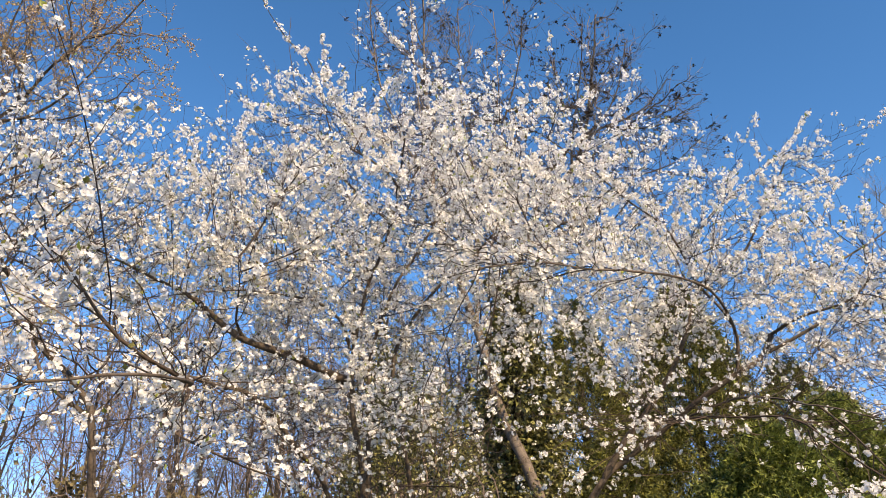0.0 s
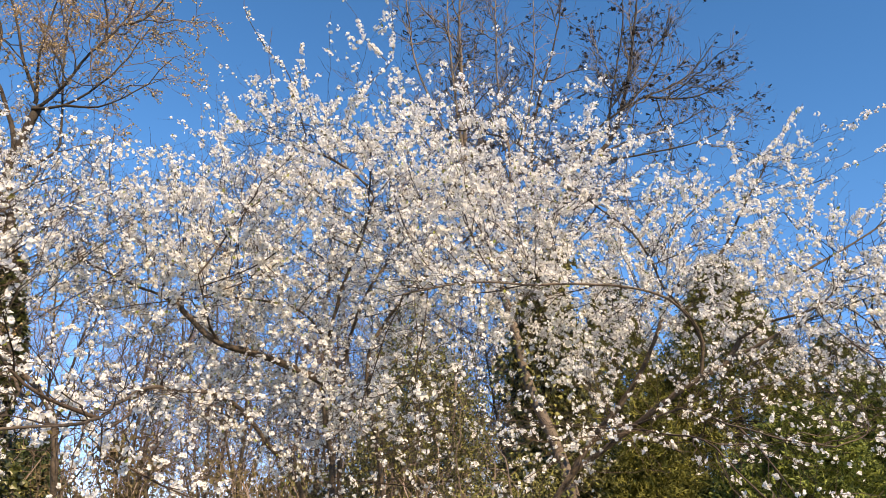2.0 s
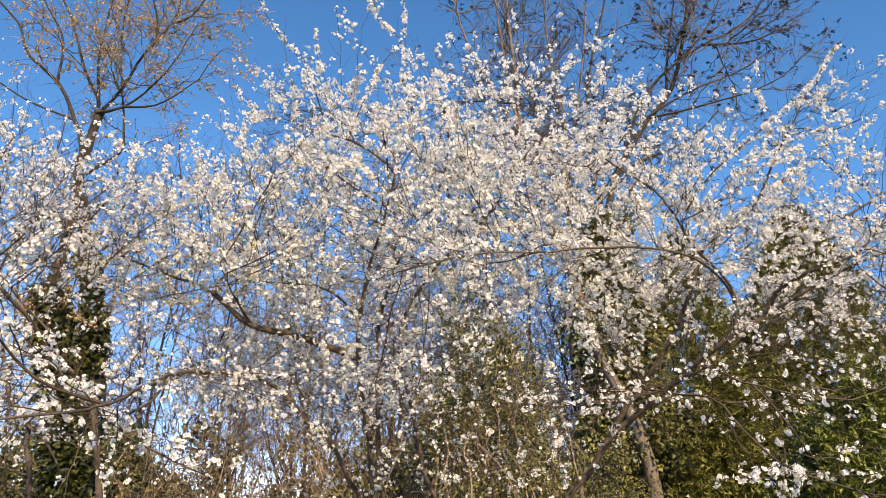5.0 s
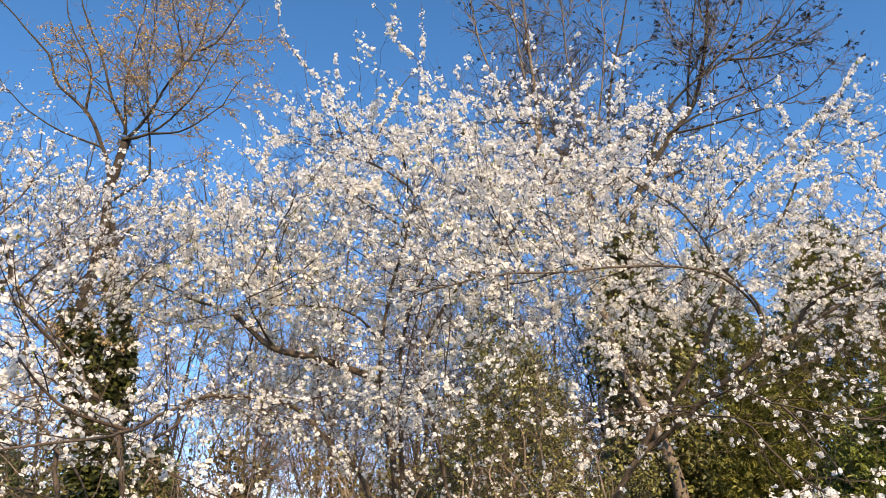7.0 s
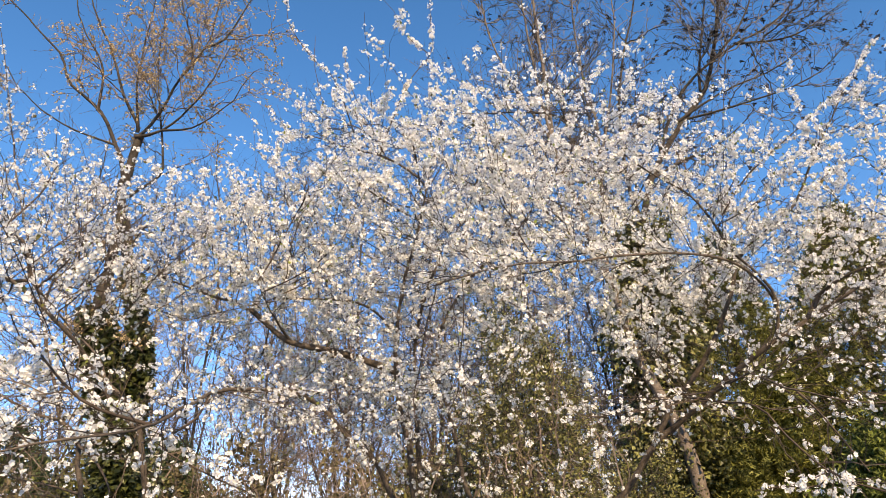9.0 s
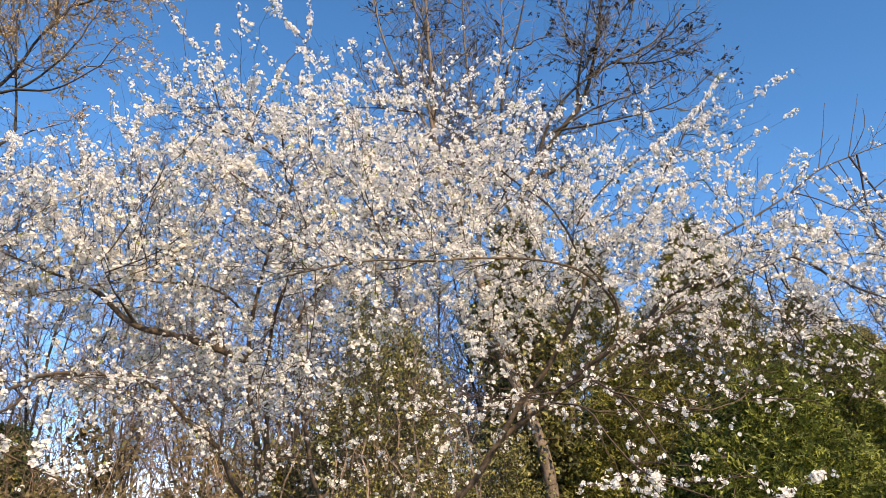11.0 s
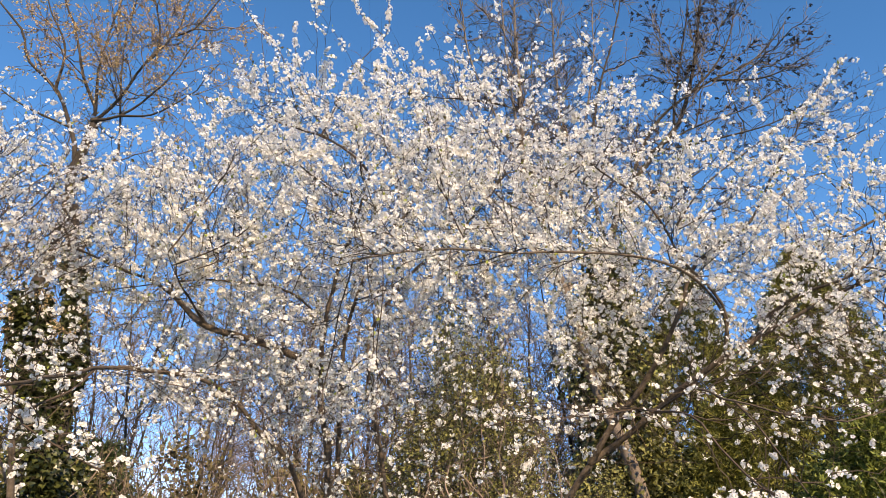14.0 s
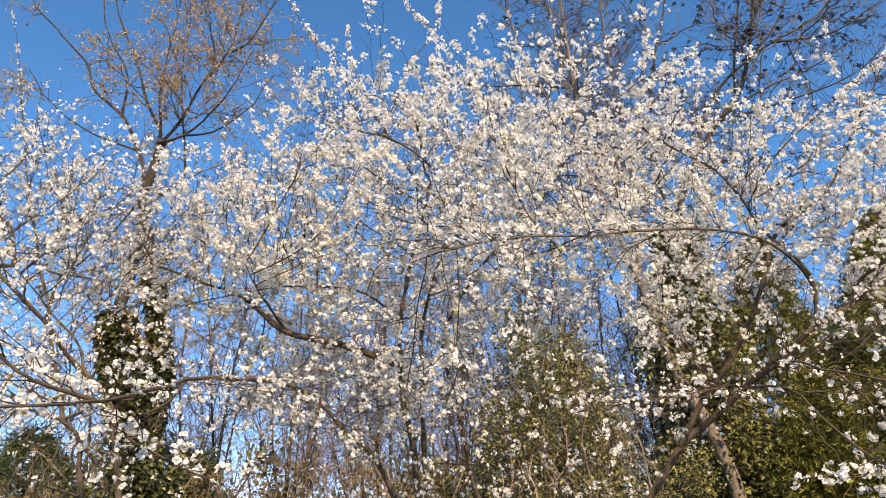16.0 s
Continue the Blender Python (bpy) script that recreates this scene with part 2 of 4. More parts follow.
def rods(places, radii, sides=3):
    """Tubes round arrays of lines: corners and quads."""
    n, k = radii.shape
    tan = unit(np.gradient(places, axis=1))
    ref = unit(rng.normal(size=(n, 1, 3)))
    side = unit(np.cross(tan, ref))
    up = np.cross(tan, side)
    a = np.arange(sides) * 2 * np.pi / sides
    v = places[:, :, None] + radii[:, :, None, None] * (np.cos(a)[:, None] * side[:, :, None] + np.sin(a)[:, None] * up[:, :, None])
    m, i, j = np.meshgrid(np.arange(n), np.arange(k - 1), np.arange(sides), indexing="ij")
    m, i, j = (m * k * sides).ravel(), i.ravel(), j.ravel()
    h = (j + 1) % sides
    return v.reshape(-1, 3), [np.stack([m + i * sides + j, m + i * sides + h, m + (i + 1) * sides + h, m + (i + 1) * sides + j], 1)]


def joined(*pieces):
    """Several sets of corners and quads as one."""
    verts, quads, count = [], [], 0
    for v, (q,) in pieces:
        verts.append(v)
        quads.append(q + count)
        count += len(v)
    return np.concatenate(verts), [np.concatenate(quads)]


def scatter(shape, faces, at, ahead, size, spin=None):
    """Copies of a small shape at many places, its z axis turned ahead: corners and faces."""
    n, v = len(at), len(shape)
    z = unit(np.asarray(ahead, float))
    ref = np.where(np.abs(z[:, 2:3]) < 0.9, np.array([[0, 0, 1.0]]), np.array([[1.0, 0, 0]]))
    x = unit(np.cross(ref, z))
    y = np.cross(z, x)
    a = rng.random(n) * 2 * np.pi if spin is None else spin
    c, s = np.cos(a)[:, None], np.sin(a)[:, None]
    x, y = c * x + s * y, c * y - s * x
    size = np.broadcast_to(np.asarray(size, float), n)[:, None, None]
    verts = np.asarray(at)[:, None] + size * (shape[None, :, :1] * x[:, None] + shape[None, :, 1:2] * y[:, None] + shape[None, :, 2:] * z[:, None])
    out = [(np.arange(n)[:, None, None] * v + np.asarray(f)[None]).reshape(-1, len(f[0])) for f in faces]
    return verts.reshape(-1, 3), out


def flower_shape():
    """Five rounded, cupped petals of a flower one unit in radius."""
    v, quad = [], []
    for k in range(5):
        a = k * 2 * math.pi / 5
        c, s = math.cos(a), math.sin(a)
        b = len(v)
        for x, y, z in ((0.06, 0, 0), (0.62, -0.47, 0.26), (0.99, 0.03, 0.44), (0.62, 0.47, 0.30)):
            v.append((c * x - s * y, s * x + c * y, z))
        quad.append((b, b + 1, b + 2, b + 3))
    return np.array(v), [quad]


def stamen_shape():
    v, tri = [(0, 0, 0.02)], []
    for k in range(4):
        a = k * math.pi / 2
        b = len(v)
        v += [(0.17 * math.cos(a), 0.17 * math.sin(a), 0.34), (0.17 * math.cos(a + 0.4), 0.17 * math.sin(a + 0.4), 0.3)]
        tri.append((0, b, b + 1))
    return np.array(v), [tri]


IVY_LEAF = np.array([(0, 0, 0), (-0.5, 0.08, 0.2), (-0.3, 0, 0.5), (0, -0.04, 1.0), (0.3, 0, 0.5), (0.5, 0.08, 0.2), (0, -0.06, 0.4)])
IVY_FACES = [[(0, 6, 1), (1, 6, 2), (2, 6, 3), (3, 6, 4), (4, 6, 5), (5, 6, 0)]]

SMALL_LEAF = np.array([(0, 0, 0), (-0.34, 0.1, 0.45), (0, -0.04, 1.0), (0.34, 0.1, 0.45)])
SMALL_FACES = [[(0, 1, 2), (0, 2, 3)]]


def spray_shape():
    """A flat, drooping conifer spray with side shoots."""
    v, tri = [], []
    for k in range(5):
        z = 0.18 * k
        side = -1 if k % 2 else 1
        reach = 0.36 * (1 - 0.1 * k)
        b = len(v)
        v += [(0, -0.25 * z * z, z), (side * reach, -0.3 * z * z - 0.08, z + 0.26), (side * 0.03, -0.25 * z * z + 0.02, z + 0.17)]
        tri.append((b, b + 1, b + 2))
    b = len(v)
    v += [(-0.03, 0, 0), (0.03, 0, 0), (0, -0.3, 1.1)]
    tri.append((b, b + 1, b + 2))
    return np.array(v), [tri]


FLOWER, FLOWER_FACES = flower_shape()
STAMENS, STAMEN_FACES = stamen_shape()
SPRAY, SPRAY_FACES = spray_shape()


def clump_shape():
    """A hanging bunch of winged seeds."""
    v, tri = [], []
    for k in range(7):
        a, t = k * 2.4, 0.25 + 0.1 * k
        b = len(v)
        c, s = math.cos(a), math.sin(a)
        v += [(0, 0, 0.1 * k), (c * t - s * 0.3, s * t + c * 0.3, 0.1 * k + 0.2), (c * t + s * 0.3, s * t - c * 0.3, 0.1 * k + 0.25), (c * t * 1.4, s * t * 1.4, 0.1 * k + 0.3)]
        tri += [(b, b + 1, b + 2), (b + 1, b + 3, b + 2)]
    return np.array(v), [tri]


CLUMP, CLUMP_FACES = clump_shape()

# ---------------------------------------------------------------- ground
def ground_sheet():
    n = 120
    s = np.linspace(-1, 1, n)
    s = np.sign(s) * np.abs(s) ** 3 * 1500
    x, y = np.meshgrid(s, s + 8)
    z = np.array([noise.noise((a * 0.25, b * 0.25, 0)) * 0.12 + noise.noise((a * 0.02, b * 0.02, 3)) * 0.4 for a, b in zip(x.ravel(), y.ravel())])
    z = np.where(np.hypot(x.ravel(), y.ravel()) < 3, z * 0.3, z) - 0.05
    i, j = np.meshgrid(np.arange(n - 1), np.arange(n - 1), indexing="ij")
    i, j = i.ravel(), j.ravel()
    q = np.stack([i * n + j, i * n + j + 1, (i + 1) * n + j + 1, (i + 1) * n + j], 1)
    ob = new("ground", mesh_of("ground", np.stack([x.ravel(), y.ravel(), z], 1), [q], GROUND, True))
    return tagged(ob, "rough meadow ground with grass and dead leaves", "ground", kind="structure")


ground_sheet()

# ---------------------------------------------------------------- plum trees in blossom
# limbs: name, radius at foot and end, places
PLUM_LIMBS = (
    ('trunk', 0.036, 0.0048, ((-0.05, 4, -0.1), (-0.22, 3.9, 1.47), (-0.26, 3.85, 1.81), (-0.28, 3.82, 2.03), (-0.32, 3.8, 2.2), (-0.34, 3.8, 2.4), (-0.33, 3.75, 2.61), (-0.29, 3.7, 2.84), (-0.21, 3.6, 3.06), (-0.15, 3.55, 3.34))),
    ('limb', 0.023, 0.013, ((-0.34, 3.82, 2.4), (-0.48, 3.75, 2.44), (-0.62, 3.68, 2.475), (-0.75, 3.6, 2.49), (-0.85, 3.55, 2.515), (-0.977, 3.58, 2.61), (-1.08, 3.6, 2.7))),
    ('limb', 0.0095, 0.004, ((-1.06, 3.6, 2.68), (-1.15, 3.55, 2.73), (-1.235, 3.5, 2.742), (-1.335, 3.45, 2.777), (-1.5, 3.4, 2.83))),
    ('limb', 0.0075, 0.002, ((-0.85, 3.55, 2.515), (-0.885, 3.48, 2.56), (-0.875, 3.3, 2.575), (-0.86, 3.1, 2.58), (-0.87, 2.98, 2.64))),
    ('limb', 0.0078, 0.0024, ((-0.35, 3.8, 2.56), (-0.41, 3.7, 2.67), (-0.55, 3.6, 2.73), (-0.82, 3.5, 2.72), (-1.01, 3.4, 2.67), (-1.3, 3.3, 2.57))),
    ('trunk', 0.0265, 0.0048, ((0.05, 4.1, -0.1), (-0.17, 4, 1.47), (-0.23, 3.95, 1.84), (-0.24, 3.9, 2.15), (-0.24, 3.9, 2.36), (-0.23, 3.85, 2.6), (-0.15, 3.75, 2.86), (0.02, 3.7, 3.17), (0.15, 3.65, 3.45))),
    ('trunk', 0.0234, 0.0048, ((0.15, 4.1, -0.1), (0.1, 4, 1.46), (0.01, 4, 1.82), (-0.06, 3.95, 2.16), (-0.12, 3.9, 2.45), (-0.08, 3.85, 2.66), (0.11, 3.8, 2.93), (0.34, 3.8, 3.17), (0.58, 3.75, 3.5))),
    ('trunk', 0.0225, 0.0025, ((-0.05, 4.05, -0.1), (-0.26, 3.95, 1.47), (-0.39, 3.9, 1.8), (-0.47, 3.8, 1.97), (-0.58, 3.7, 2.06), (-0.69, 3.6, 2.19), (-0.8, 3.45, 2.24), (-0.92, 3.25, 2.22), (-0.98, 3.0, 2.17), (-0.98, 2.8, 2.12), (-0.96, 2.5, 2.02), (-0.88, 2.05, 1.9), (-0.88, 1.85, 1.85), (-0.95, 1.72, 1.82), (-1.1, 1.66, 1.78))),
    ('limb', 0.0055, 0.0024, ((-0.98, 2.8, 2.12), (-0.95, 2.6, 2), (-0.98, 2.4, 1.88), (-0.81, 2.35, 1.79), (-0.67, 2.3, 1.73))),
    ('trunk', 0.028, 0.012, ((0.42, 4.25, -0.1), (0.71, 4.2, 1.45), (0.9, 4.1, 1.81), (1.02, 4, 2), (1.14, 3.95, 2.09), (1.31, 3.75, 2.23), (1.41, 3.6, 2.33), (1.54, 3.45, 2.43), (1.68, 3.45, 2.51), (1.77, 3.45, 2.63))),
    ('limb', 0.0085, 0.003, ((1.54, 3.45, 2.43), (1.56, 3.42, 2.6), (1.5, 3.4, 2.72), (1.36, 3.38, 2.87), (1.3, 3.35, 2.98), (1.18, 3.3, 3.13), (1, 3.3, 3.26), (0.79, 3.3, 3.46), (0.54, 3.3, 3.63))),
    ('limb', 0.008, 0.0035, ((1.54, 3.45, 2.43), (1.54, 3.4, 2.59), (1.4, 3.25, 2.68), (1.22, 3.1, 2.71), (0.99, 3, 2.71), (0.71, 2.9, 2.67), (0.5, 2.8, 2.62), (0.25, 2.65, 2.56), (0.1, 2.55, 2.5), (-0.07, 2.45, 2.42))),
    ('limb', 0.0109, 0.0032, ((1.68, 3.45, 2.51), (1.8, 3.35, 2.57), (1.95, 3.25, 2.65), (2.16, 3.2, 2.74), (2.42, 3.15, 2.83))),
    ('limb', 0.0094, 0.0032, ((1.77, 3.45, 2.63), (1.85, 3.3, 2.68), (1.99, 3.1, 2.71), (2.25, 3.1, 2.93))),
    ('trunk', 0.0187, 0.0032, ((1.02, 4, 2), (1.12, 3.9, 2.18), (1.25, 3.8, 2.35), (1.35, 3.7, 2.53), (1.44, 3.65, 2.73), (1.51, 3.6, 2.93), (1.75, 3.5, 3.11), (1.9, 3.4, 3.39), (2.07, 3.3, 3.71))),
    ('limb', 0.007, 0.0024, ((1.31, 3.75, 2.23), (1.25, 3.2, 2.2), (1.14, 2.8, 2.13), (1.14, 2.5, 2.02), (1.25, 2.4, 1.96), (1.4, 2.35, 1.93))),
    ('limb', 0.0047, 0.002, ((1.14, 2.5, 2.02), (1.18, 2.45, 1.94), (1.21, 2.4, 1.85), (1.25, 2.35, 1.74))),
    ('limb', 0.006, 0.003, ((-0.88, 2.05, 1.9), (-0.98, 1.95, 1.93), (-1.06, 1.9, 1.99), (-1.15, 1.85, 2.1))),
    ('limb', 0.006, 0.0025, ((1.31, 3.75, 2.23), (0.98, 3.2, 2.12), (0.93, 2.7, 2.02), (0.98, 2.45, 1.96), (1.01, 2.3, 1.85), (1.06, 2.2, 1.73), (1.19, 2.1, 1.65), (1.27, 2.05, 1.63))),
    ('tip', 0.003, 0.0015, ((1.06, 2.2, 1.73), (1.02, 2.2, 1.69), (0.92, 2.2, 1.69), (0.83, 2.2, 1.68))),
    ('tip', 0.003, 0.0015, ((1.06, 2.2, 1.73), (1.12, 2.2, 1.7), (1.2, 2.15, 1.69), (1.26, 2.1, 1.69), (1.32, 2.1, 1.71), (1.37, 2.1, 1.73))),
    ('tip', 0.0025, 0.0015, ((1.31, 2.1, 1.7), (1.38, 2.1, 1.7), (1.4, 2.1, 1.64))),
    ('tip', 0.0025, 0.0013, ((1.27, 2.05, 1.63), (1.45, 2.05, 1.65), (1.51, 2.05, 1.69), (1.6, 2.05, 1.71))),
    ('tip', 0.004, 0.0013, ((-0.52, 3.45, 3.6), (-0.64, 3.4, 3.96), (-0.77, 3.4, 4.11), (-0.90, 3.4, 4.31), (-0.94, 3.4, 4.51), (-0.95, 3.4, 4.72))),
    ('tip', 0.0045, 0.0013, ((-0.40, 3.45, 3.5), (-0.24, 3.4, 3.91), (-0.10, 3.4, 4.12), (-0.10, 3.4, 4.33), (-0.10, 3.4, 4.54))),
    ('tip', 0.003, 0.0012, ((-0.12, 3.4, 4.12), (-0.25, 3.4, 4.26), (-0.31, 3.4, 4.42), (-0.38, 3.4, 4.52))),
    ('tip', 0.003, 0.0013, ((-0.43, 3.45, 3.6), (-0.56, 3.4, 3.96), (-0.60, 3.4, 4.19))),
    ('tip', 0.003, 0.0013, ((-0.68, 3.45, 3.7), (-0.76, 3.4, 4.08), (-0.77, 3.4, 4.27))),
    ('tip', 0.0045, 0.0015, ((1.80, 3.45, 3.15), (1.94, 3.4, 3.27), (2.14, 3.4, 3.37), (2.21, 3.4, 3.27), (2.39, 3.4, 3.55), (2.50, 3.4, 3.64))),
    ('tip', 0.005, 0.0015, ((1.40, 3.5, 3.1), (1.53, 3.4, 3.28), (1.88, 3.4, 3.58), (2.14, 3.4, 3.79), (2.27, 3.4, 3.97), (2.40, 3.4, 4.12))),
    ('limb', 0.007, 0.0025, ((2.12, 3.3, 2.98), (2.35, 3.25, 3.11), (2.53, 3.2, 3.22), (2.67, 3.15, 3.33), (2.83, 3.1, 3.4), (3.09, 3.1, 3.5))),
    ('shoot', 0.0035, 0.0016, ((2.67, 3.15, 3.33), (2.74, 3.15, 3.54), (2.8, 3.15, 3.76))),
    ('shoot', 0.0035, 0.0016, ((2.83, 3.1, 3.4), (2.91, 3.1, 3.61), (2.98, 3.1, 3.8))),
    ('shoot', 0.0035, 0.0016, ((2.86, 3.1, 3.42), (2.93, 3.05, 3.56), (2.95, 3.05, 3.68))),
    ('shoot', 0.004, 0.0016, ((2.53, 3.2, 3.22), (2.6, 3.1, 3.13), (2.71, 3.05, 3.06), (2.88, 3.0, 3.06))),
    ('shoot', 0.004, 0.0016, ((2.71, 3.05, 3.06), (3.0, 3.0, 3.27), (3.16, 3.0, 3.4), (3.27, 3.0, 3.51), (3.43, 3.0, 3.78))),
)
LEFT_LIMBS = (
    ('trunk', 0.026, 0.005, ((-1.2, 3.1, -0.1), (-1.22, 2.95, 1.5), (-1.25, 2.85, 1.95), (-1.32, 2.85, 2.09), (-1.45, 2.82, 2.22), (-1.47, 2.7, 2.29), (-1.52, 2.58, 2.38), (-1.62, 2.5, 2.48), (-1.85, 2.4, 2.62))),
    ('limb', 0.009, 0.003, ((-1.25, 2.85, 1.98), (-1.45, 2.95, 2.14), (-1.56, 3.05, 2.32), (-1.75, 3.1, 2.5), (-2.0, 3.15, 2.75))),
)
SLENDER_LIMBS = (
    ('trunk', 0.03, 0.005, ((-2.45, 4.9, -0.1), (-2.48, 4.9, 1.5), (-2.50, 4.9, 1.88), (-2.55, 4.9, 2.05), (-2.57, 4.9, 2.21), (-2.65, 4.9, 2.31), (-2.72, 4.9, 2.37), (-2.78, 4.9, 2.57), (-2.89, 4.9, 2.84), (-2.98, 4.9, 3.17), (-3.09, 4.9, 3.43), (-3.21, 4.9, 3.79), (-3.35, 4.9, 4.18), (-3.53, 4.9, 4.79))),
    ('limb', 0.012, 0.006, ((-2.72, 4.9, 2.37), (-2.56, 4.85, 2.41), (-2.5, 4.8, 2.44), (-2.35, 4.75, 2.5))),
    ('limb', 0.014, 0.006, ((-2.57, 4.9, 2.23), (-2.54, 4.85, 2.19), (-2.45, 4.85, 2.12), (-2.36, 4.85, 2.02), (-2.29, 4.85, 1.88))),
    ('limb', 0.013, 0.004, ((-2.72, 4.9, 2.37), (-2.83, 4.85, 2.39), (-2.98, 4.85, 2.46), (-3.2, 4.85, 2.58), (-3.49, 4.85, 2.78))),
    ('limb', 0.011, 0.004, ((-2.98, 4.9, 3.15), (-2.91, 4.85, 3.34), (-2.82, 4.8, 3.5), (-2.68, 4.8, 3.68))),
    ('limb', 0.009, 0.004, ((-2.78, 4.9, 2.5), (-3.0, 4.8, 2.57), (-3.24, 4.8, 2.73), (-3.5, 4.8, 2.95))),
    ('limb', 0.009, 0.004, ((-2.5, 4.9, 1.88), (-2.68, 4.85, 1.94), (-2.91, 4.85, 1.99), (-3.2, 4.85, 2.1))),
    ('tip', 0.006, 0.002, ((-3.5, 4.9, 4.7), (-3.6, 4.9, 5.05), (-3.72, 4.9, 5.47), (-3.83, 4.9, 5.83))),
)


def blossom_on(sets, count):
    """Flower places on arrays of thin lines: where, which way they face, and how far along each line."""
    at, face, share = [], [], []
    for (places, radii), n, fill in zip(sets, count, (0.0, 0.0, 0.25)):
        # some lines are loaded with bloom, others nearly bare
        load = rng.gamma(1.6, 1.0, len(places)) + 0.1 + fill
        base, way, r, u, who = on_lines(places, radii, n, 0.08, load)
        spur = np.array([noise.noise(Vector(q) * 13.0) + 0.55 * noise.noise(Vector(q) * 3.1) for q in base])
        low = np.where((base[:, 1] < 2.75) & (base[:, 0] > 0.5) & (base[:, 2] < 1.74), 0.85, 0.36 + 0.64 * np.clip((base[:, 2] - 2.05 - 0.3 * np.clip((base[:, 0] - 0.7) / 0.4, 0, 1)) / 0.5, 0, 1))
        low = np.where((base[:, 1] < 2.45) & (base[:, 0] < 0), 0.8, low)
        low = np.where((base[:, 0] > 0.85) & (base[:, 2] < 2.4) & (base[:, 2] > 1.74), 0.2, low)
        keep = rng.random(n) < np.clip(0.48 + 1.9 * spur, 0.02, 1.0) * low * np.clip((0.011 - r) / 0.006, 0.1, 1)
        base, way, u = base[keep], way[keep], u[keep]
        out = unit(np.cross(way, rng.normal(size=way.shape)) + way * 0.35 + (0, 0, 0.3))
        for k in range(4):
            o = unit(out + rng.normal(size=out.shape) * 0.7)
            at.append(base + o * rng.uniform(0.005, 0.019, (len(o), 1)))
            face.append(unit(o + rng.normal(size=o.shape) * 0.3))
            share.append(u)
    return np.concatenate(at), np.concatenate(face), np.concatenate(share)


def plum_tree(label, at, limbs, attract, counts, blooms, step=0.07):
    """Stems and limbs by hand, branches grown into the crown, side shoots and spurs on those, and bloom on the thin wood."""
    tree = thing("plum_tree", label, "tree", at, "plum trees in blossom")
    seeds, tips, limb_lines = [], [], []
    for name, foot, end, places in limbs:
        line, share = spline(places, step * 0.8)
        line = gnarl(gnarl(line, 0.012, 3.0), 0.008, 9.0)
        r = foot + (end - foot) * share**0.8
        r = r * (1 + 0.08 * np.sin(np.arange(len(line)) * 1.7))
        kind = "shoot" if name == "tip" else name
        part(kind, mesh_of(kind, *tubes([(line, r)]), PLUM_BARK if foot > 0.006 else TWIG_BARK, True), tree)
        if name in ("trunk", "limb"):
            seeds.append((line[len(line) // 5 :] if name == "trunk" else line, 0))
            cut = len(line) // 3 if name == "trunk" else len(line) // 6
            limb_lines.append((line[cut:], r[cut:]))
        elif name == "tip":
            tips.append((line, r))
    nodes, parents, seeded = colonize(seeds, attract, 0.6, 0.12, step, 70, 0.04, 0.12)
    chains, radius = twig_chains(nodes, parents, seeded, 0.0017, 2.1, 0.011)
    middle = attract.mean(0) - (0, 0, 0.5)
    wood = even(chains, 12)
    both = np.concatenate([even(limb_lines, 12)[0], wood[0]]), np.concatenate([even(limb_lines, 12)[1], wood[1]])
    shoots = offshoots(*both, counts[0], (0.16, 0.55), (25, 70), 0.22, 9, 0.0023, 0.15, 0.28, middle, 0.3)
    spurs = offshoots(np.concatenate([even(list(zip(*both)), 9)[0], shoots[0]]), np.concatenate([even(list(zip(*both)), 9)[1], shoots[1]]), counts[1], (0.04, 0.17), (35, 80), 0.15, 5, 0.0014, 0.1, 0.3, None, 0.3)
    thick = np.array([max(r) > 0.0058 for _, r in chains])
    for c in [c for c, t in zip(chains, thick) if t]:
        part("branch", mesh_of("branch", *tubes([c]), TWIG_BARK, True), tree)
    part("twig_tangle", mesh_of("twig_tangle", *joined(rods(wood[0][~thick], wood[1][~thick], 4), rods(*shoots), rods(*spurs)), TWIG_BARK), tree, "tangle of thin brown twigs", "stuff")
    sets = [wood, shoots, spurs]
    if tips:
        tip_set = even(tips, 9)
        sets[1] = np.concatenate([shoots[0]] + [tip_set[0]] * 3), np.concatenate([shoots[1]] + [np.minimum(tip_set[1], 0.003)] * 3)
    at_, face, share = blossom_on(sets, blooms)
    size = rng.uniform(0.0074, 0.0112, len(at_)) * (1 - 0.25 * share)
    a = rng.random(len(at_)) * 6.28
    # the flowers of the boughs that reach furthest forward are pieces of their own
    near = np.zeros(len(at_), bool)
    near[np.argsort(at_[:, 1])[:280]] = True
    single = mesh_of("flower", *scatter(FLOWER, FLOWER_FACES, np.zeros((1, 3)), np.array([[0, 0, 1.0]]), 1.0, np.zeros(1)), PETAL)
    tuft = mesh_of("stamens", *scatter(STAMENS, STAMEN_FACES, np.zeros((1, 3)), np.array([[0, 0, 1.0]]), 1.0, np.zeros(1)), STAMEN)
    for q, n, k, b in zip(at_[near], face[near], size[near], a[near]):
        ob = part("flower", single, tree)
        part("stamens", tuft, ob)
        turn = Vector(n).to_track_quat("Z", "Y").to_matrix().to_4x4() @ Matrix.Rotation(b, 4, "Z")
        ob.matrix_basis = Matrix.Translation(Vector(q) - tree.location) @ turn @ Matrix.Diagonal((k, k, k, 1))
    part("blossom", mesh_of("blossom", *scatter(FLOWER, FLOWER_FACES, at_[~near], face[~near], size[~near], a[~near]), PETAL), tree, "white five-petalled spring blossom", "stuff")
    front = (rng.random(len(at_)) < 0.5) & ~near & (at_[:, 1] < np.quantile(at_[:, 1], 0.5))
